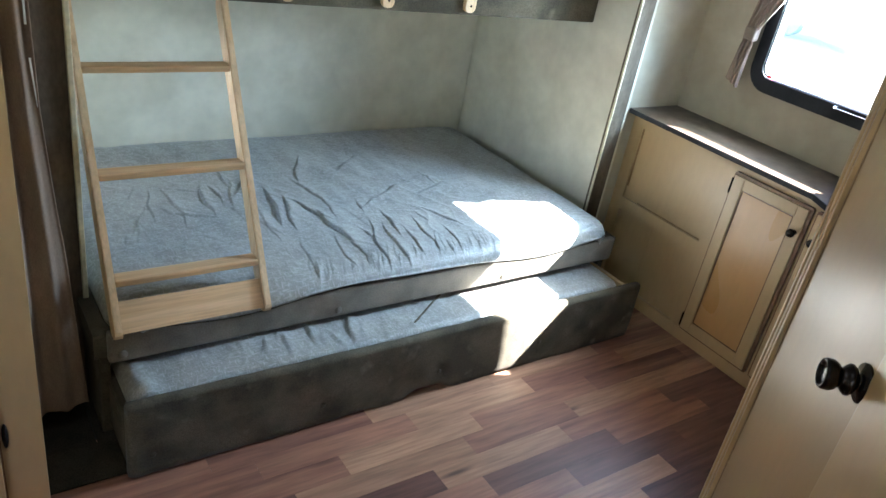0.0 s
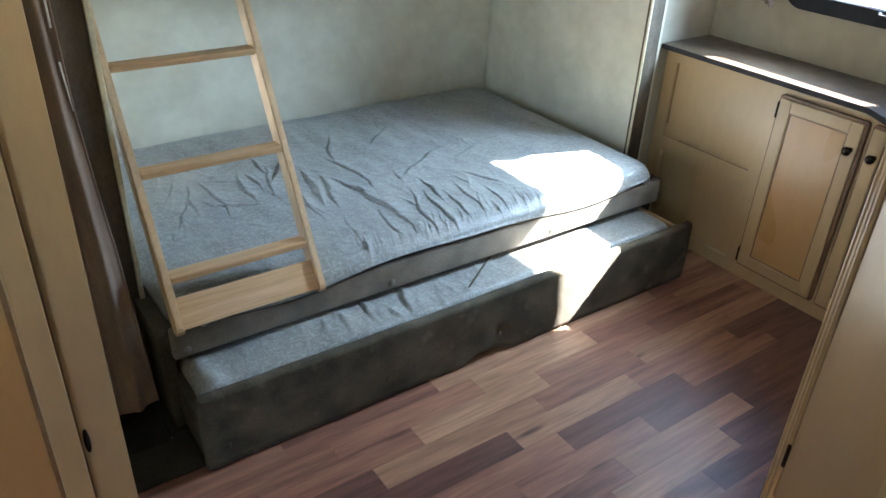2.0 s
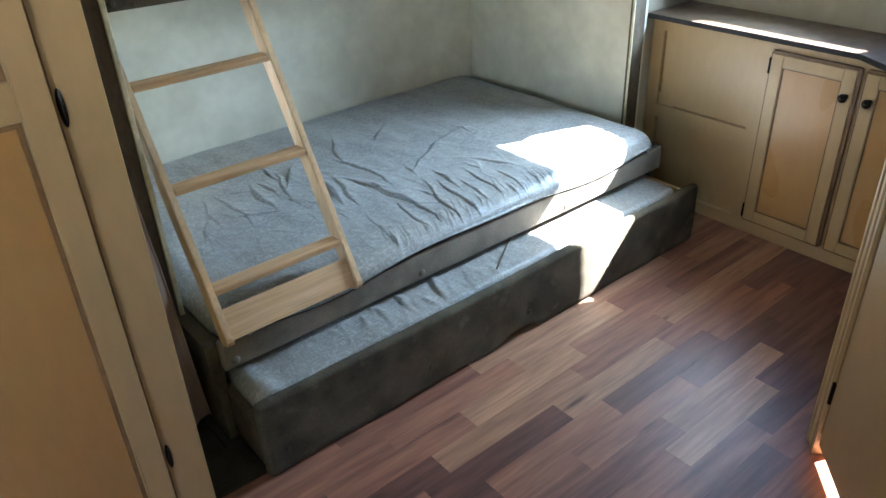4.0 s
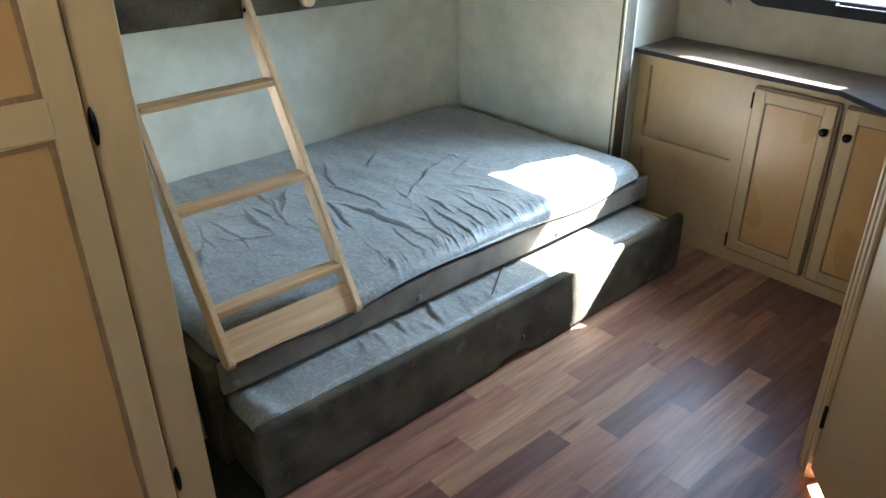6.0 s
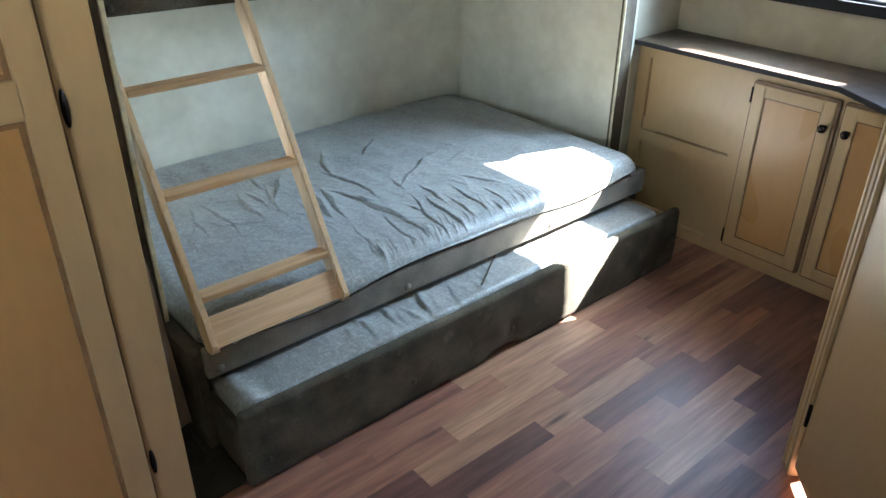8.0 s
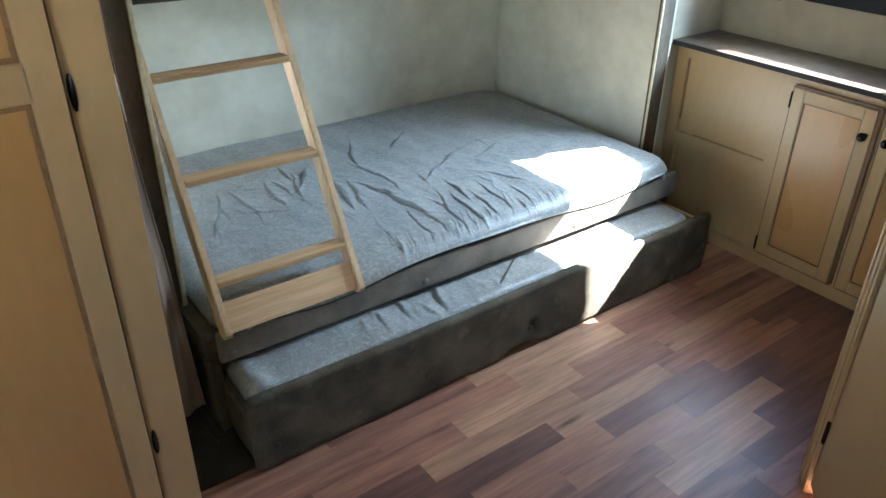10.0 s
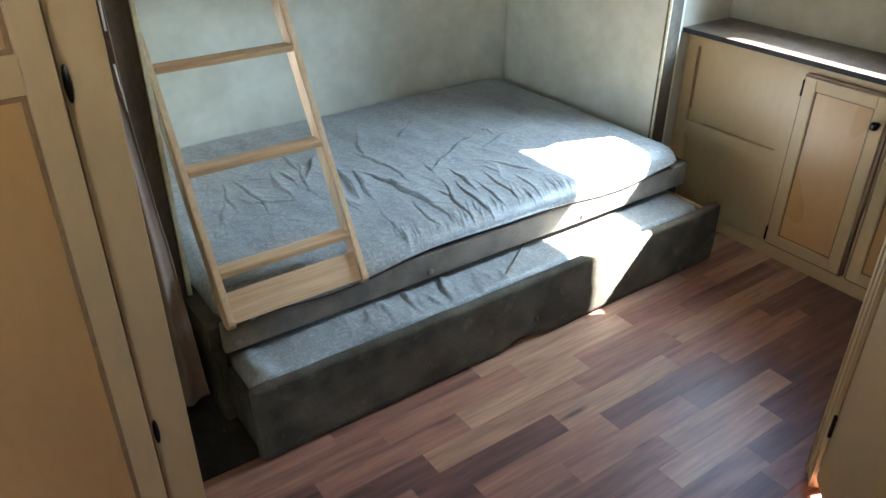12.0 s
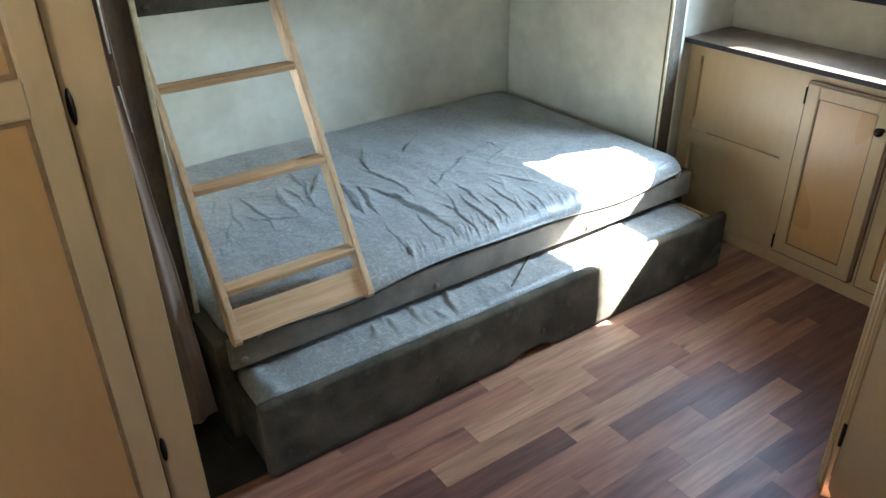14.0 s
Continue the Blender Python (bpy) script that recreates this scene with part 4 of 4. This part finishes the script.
for hz in (0.215, 1.72):
    part("hinge", at_door(boxes((0.037, 0.047, 0.0, 0.014, hz - 0.035, hz + 0.035), bevel=0.003)), M_BRONZE, leaf, "dark hinge")
KM = Matrix.Translation((0.452, 0.006, 0.953)) @ pose(0, 0, 0, -90)
part("knob", at_door(turned(bmesh.new(), [(0.033, 0), (0.033, 0.0048), (0.016, 0.0084), (0.013, 0.0132), (0.022, 0.0168), (0.026, 0.0216), (0.026, 0.0252), (0.022, 0.03), (0.017, 0.0348), (0.0165, 0.0384), (0.022, 0.0432), (0.0255, 0.0504), (0.0255, 0.06), (0.0235, 0.0642), (0.02, 0.0642), (0.018, 0.06), (0.005, 0.0594)], KM, 32)), M_BRONZE, leaf, "glossy dark bronze door knob", smooth=True)
part("casing", at_door(boxes((W + 0.004, W + 0.210, -0.06, 0.011, 0.0, ROOF - 0.002), bevel=0.004)), M_MAPLE, bath)
bm = at_door(boxes((W + 0.211, W + 0.30, -0.05, 0.006, 0.0, ROOF - 0.002)))
solid("wall_bath_end", bm, M_MAPLE, "cream wood panelled wall beside the bathroom door", "wall", "structure")
e0 = DOORM @ Vector((W + 0.30, 0, 0))
# Maple in place of wallpaper, to keep bounce light down.
solid("wall_bath_front", boxes((e0.x, e0.x + 0.04, FAR + 0.002, e0.y - 0.03, 0, ROOF - 0.002)), M_MAPLE, "cream bathroom partition", "wall", "structure")
solid("wall_bath_side", boxes((1.20, REAR - 0.002, -1.075, -1.03, 0, ROOF - 0.002)), M_PAPER, "cream bathroom partition beside the dresser", "wall", "structure")

# ---------------------------------------------------------------- outside
solid("ground", boxes((-60, 400, -200, 200, -0.75, -0.70)), M_GRAVEL, "pale gravel lot outside", "ground", "structure")

camper = thing("parked_trailer", (16.0, 9.0, -0.70), "white travel trailer parked outside, windows and wheels paled for glare", "trailer")
part("body", boxes((15.0, 17.4, 4.0, 12.0, -0.25, 2.3), bevel=0.12), M_RV, camper)
for wy in (4.9, 6.8, 9.2, 10.6):
    part("window", boxes((14.97, 15.01, wy, wy + 0.9, 0.75, 1.45), bevel=0.008), M_PALED, camper, "tinted window paled for the glare outside")
part("stripe", boxes((14.98, 15.005, 4.2, 11.8, 0.10, 0.32)), M_PALED, camper, "blue grey side stripe")
for wy in (7.6, 8.5):
    part("wheel", turned(bmesh.new(), [(0.20, 0), (0.34, 0.01), (0.34, 0.2), (0.2, 0.21)], Matrix.Translation((15.2, wy, -0.36)) @ pose(0, 0, 0, 0, -90), 24), M_PALED, camper, "wheel paled for the glare outside")
part("hitch", boxes((16.0, 16.1, 2.6, 4.1, -0.35, -0.22), (15.6, 15.7, 2.8, 4.1, -0.35, -0.22)), M_BLACK, camper)

# ---------------------------------------------------------------- floor strips
floor = solid("floor", boxes((-3.7, REAR, FAR, -0.001, -0.02, -0.0015), (-3.7, BED_L - 0.002, 0.0, MAIN, -0.02, -0.0015), (BED_R + 0.002, REAR, 0.0, MAIN, -0.02, -0.0015)), M_JOINT, "wood strip laminate floor in mixed reddish browns", "floor", "structure")
STRIP, EDGE = 0.0810, -0.226
# row by row: joints, and the tone of the strip that ends at each of them and of the next
ROWS = {-1: ((0.72,), "ml"), 0: ((0.335, 0.836, 1.313), "mmlm"), 1: ((0.56, 1.03, 1.54), "mlmm"), 2: ((0.39, 0.945, 1.372), "dlml"), 3: ((0.30, 0.785, 1.27, 1.755), "mdlmd"),
        4: ((0.44, 0.905, 1.414, 1.865), "dmdmd"), 5: ((0.68, 1.163, 1.64), "mmdd"), 6: ((0.49, 0.976, 1.494), "mmld"), 7: ((0.40, 0.88, 1.323), "dmld"),
        8: ((0.66, 1.142), "lmd"), 9: ((0.62, 1.10), "mdm")}
rnd = random.Random(11)
shared = {}


def strip_mesh(length, tone):
    key = (round(length, 3), tone)
    if key not in shared:
        bm = bmesh.new()
        box(bm, 0.0002, key[0] - 0.0002, 0.0002, STRIP - 0.0002, -0.004, 0.0)
        me = bpy.data.meshes.new("strip")
        bm.to_mesh(me)
        bm.free()
        me.materials.append(M_STRIPS[tone])
        shared[key] = me
    return shared[key]


def lay(row, start, end, joints, tones, make):
    cuts, kinds = list(joints), list(tones)
    while cuts[0] > start:
        cuts.insert(0, cuts[0] - rnd.choice((0.46, 0.48, 0.50)))
        kinds.insert(0, rnd.choice("lmmd"))
    while cuts[-1] < end:
        cuts.append(cuts[-1] + rnd.choice((0.46, 0.48, 0.50)))
        kinds.append(rnd.choice("lmmd"))
    for a, b, k in zip(cuts, cuts[1:], kinds[1:]):
        make(a, b, EDGE - STRIP * (row + 1), k)


def one_strip(a, b, y, tone):
    a, b = max(a, -0.9), min(b, REAR - 0.002)
    if b - a > 0.04:
        ob = new("floor_strip", strip_mesh(b - a, tone))
        ob.parent = floor
        ob.location = (a, y, 0.0)


for r in range(-3, 22):
    joints, tones = ROWS.get(r, ((rnd.uniform(0.2, 0.7),), "lm"))
    lay(r, -0.9, REAR, joints, tones, one_strip)
far_bm = bmesh.new()


def far_strip(a, b, y, tone):
    a, b = max(a, -3.7), min(b, -0.905)
    if b - a > 0.04:
        box(far_bm, a + 0.0006, b - 0.0006, y + 0.0005, y + STRIP - 0.0005, -0.004, 0.0)


for r in range(-5, 24):
    lay(r, -3.7, -0.9, (rnd.uniform(-3.0, -1.2),), "mm", far_strip)
rest = mesh_object("floor_strips_far", far_bm, M_PLANK)
rest.parent = floor
tagged(rest, kind="stuff")
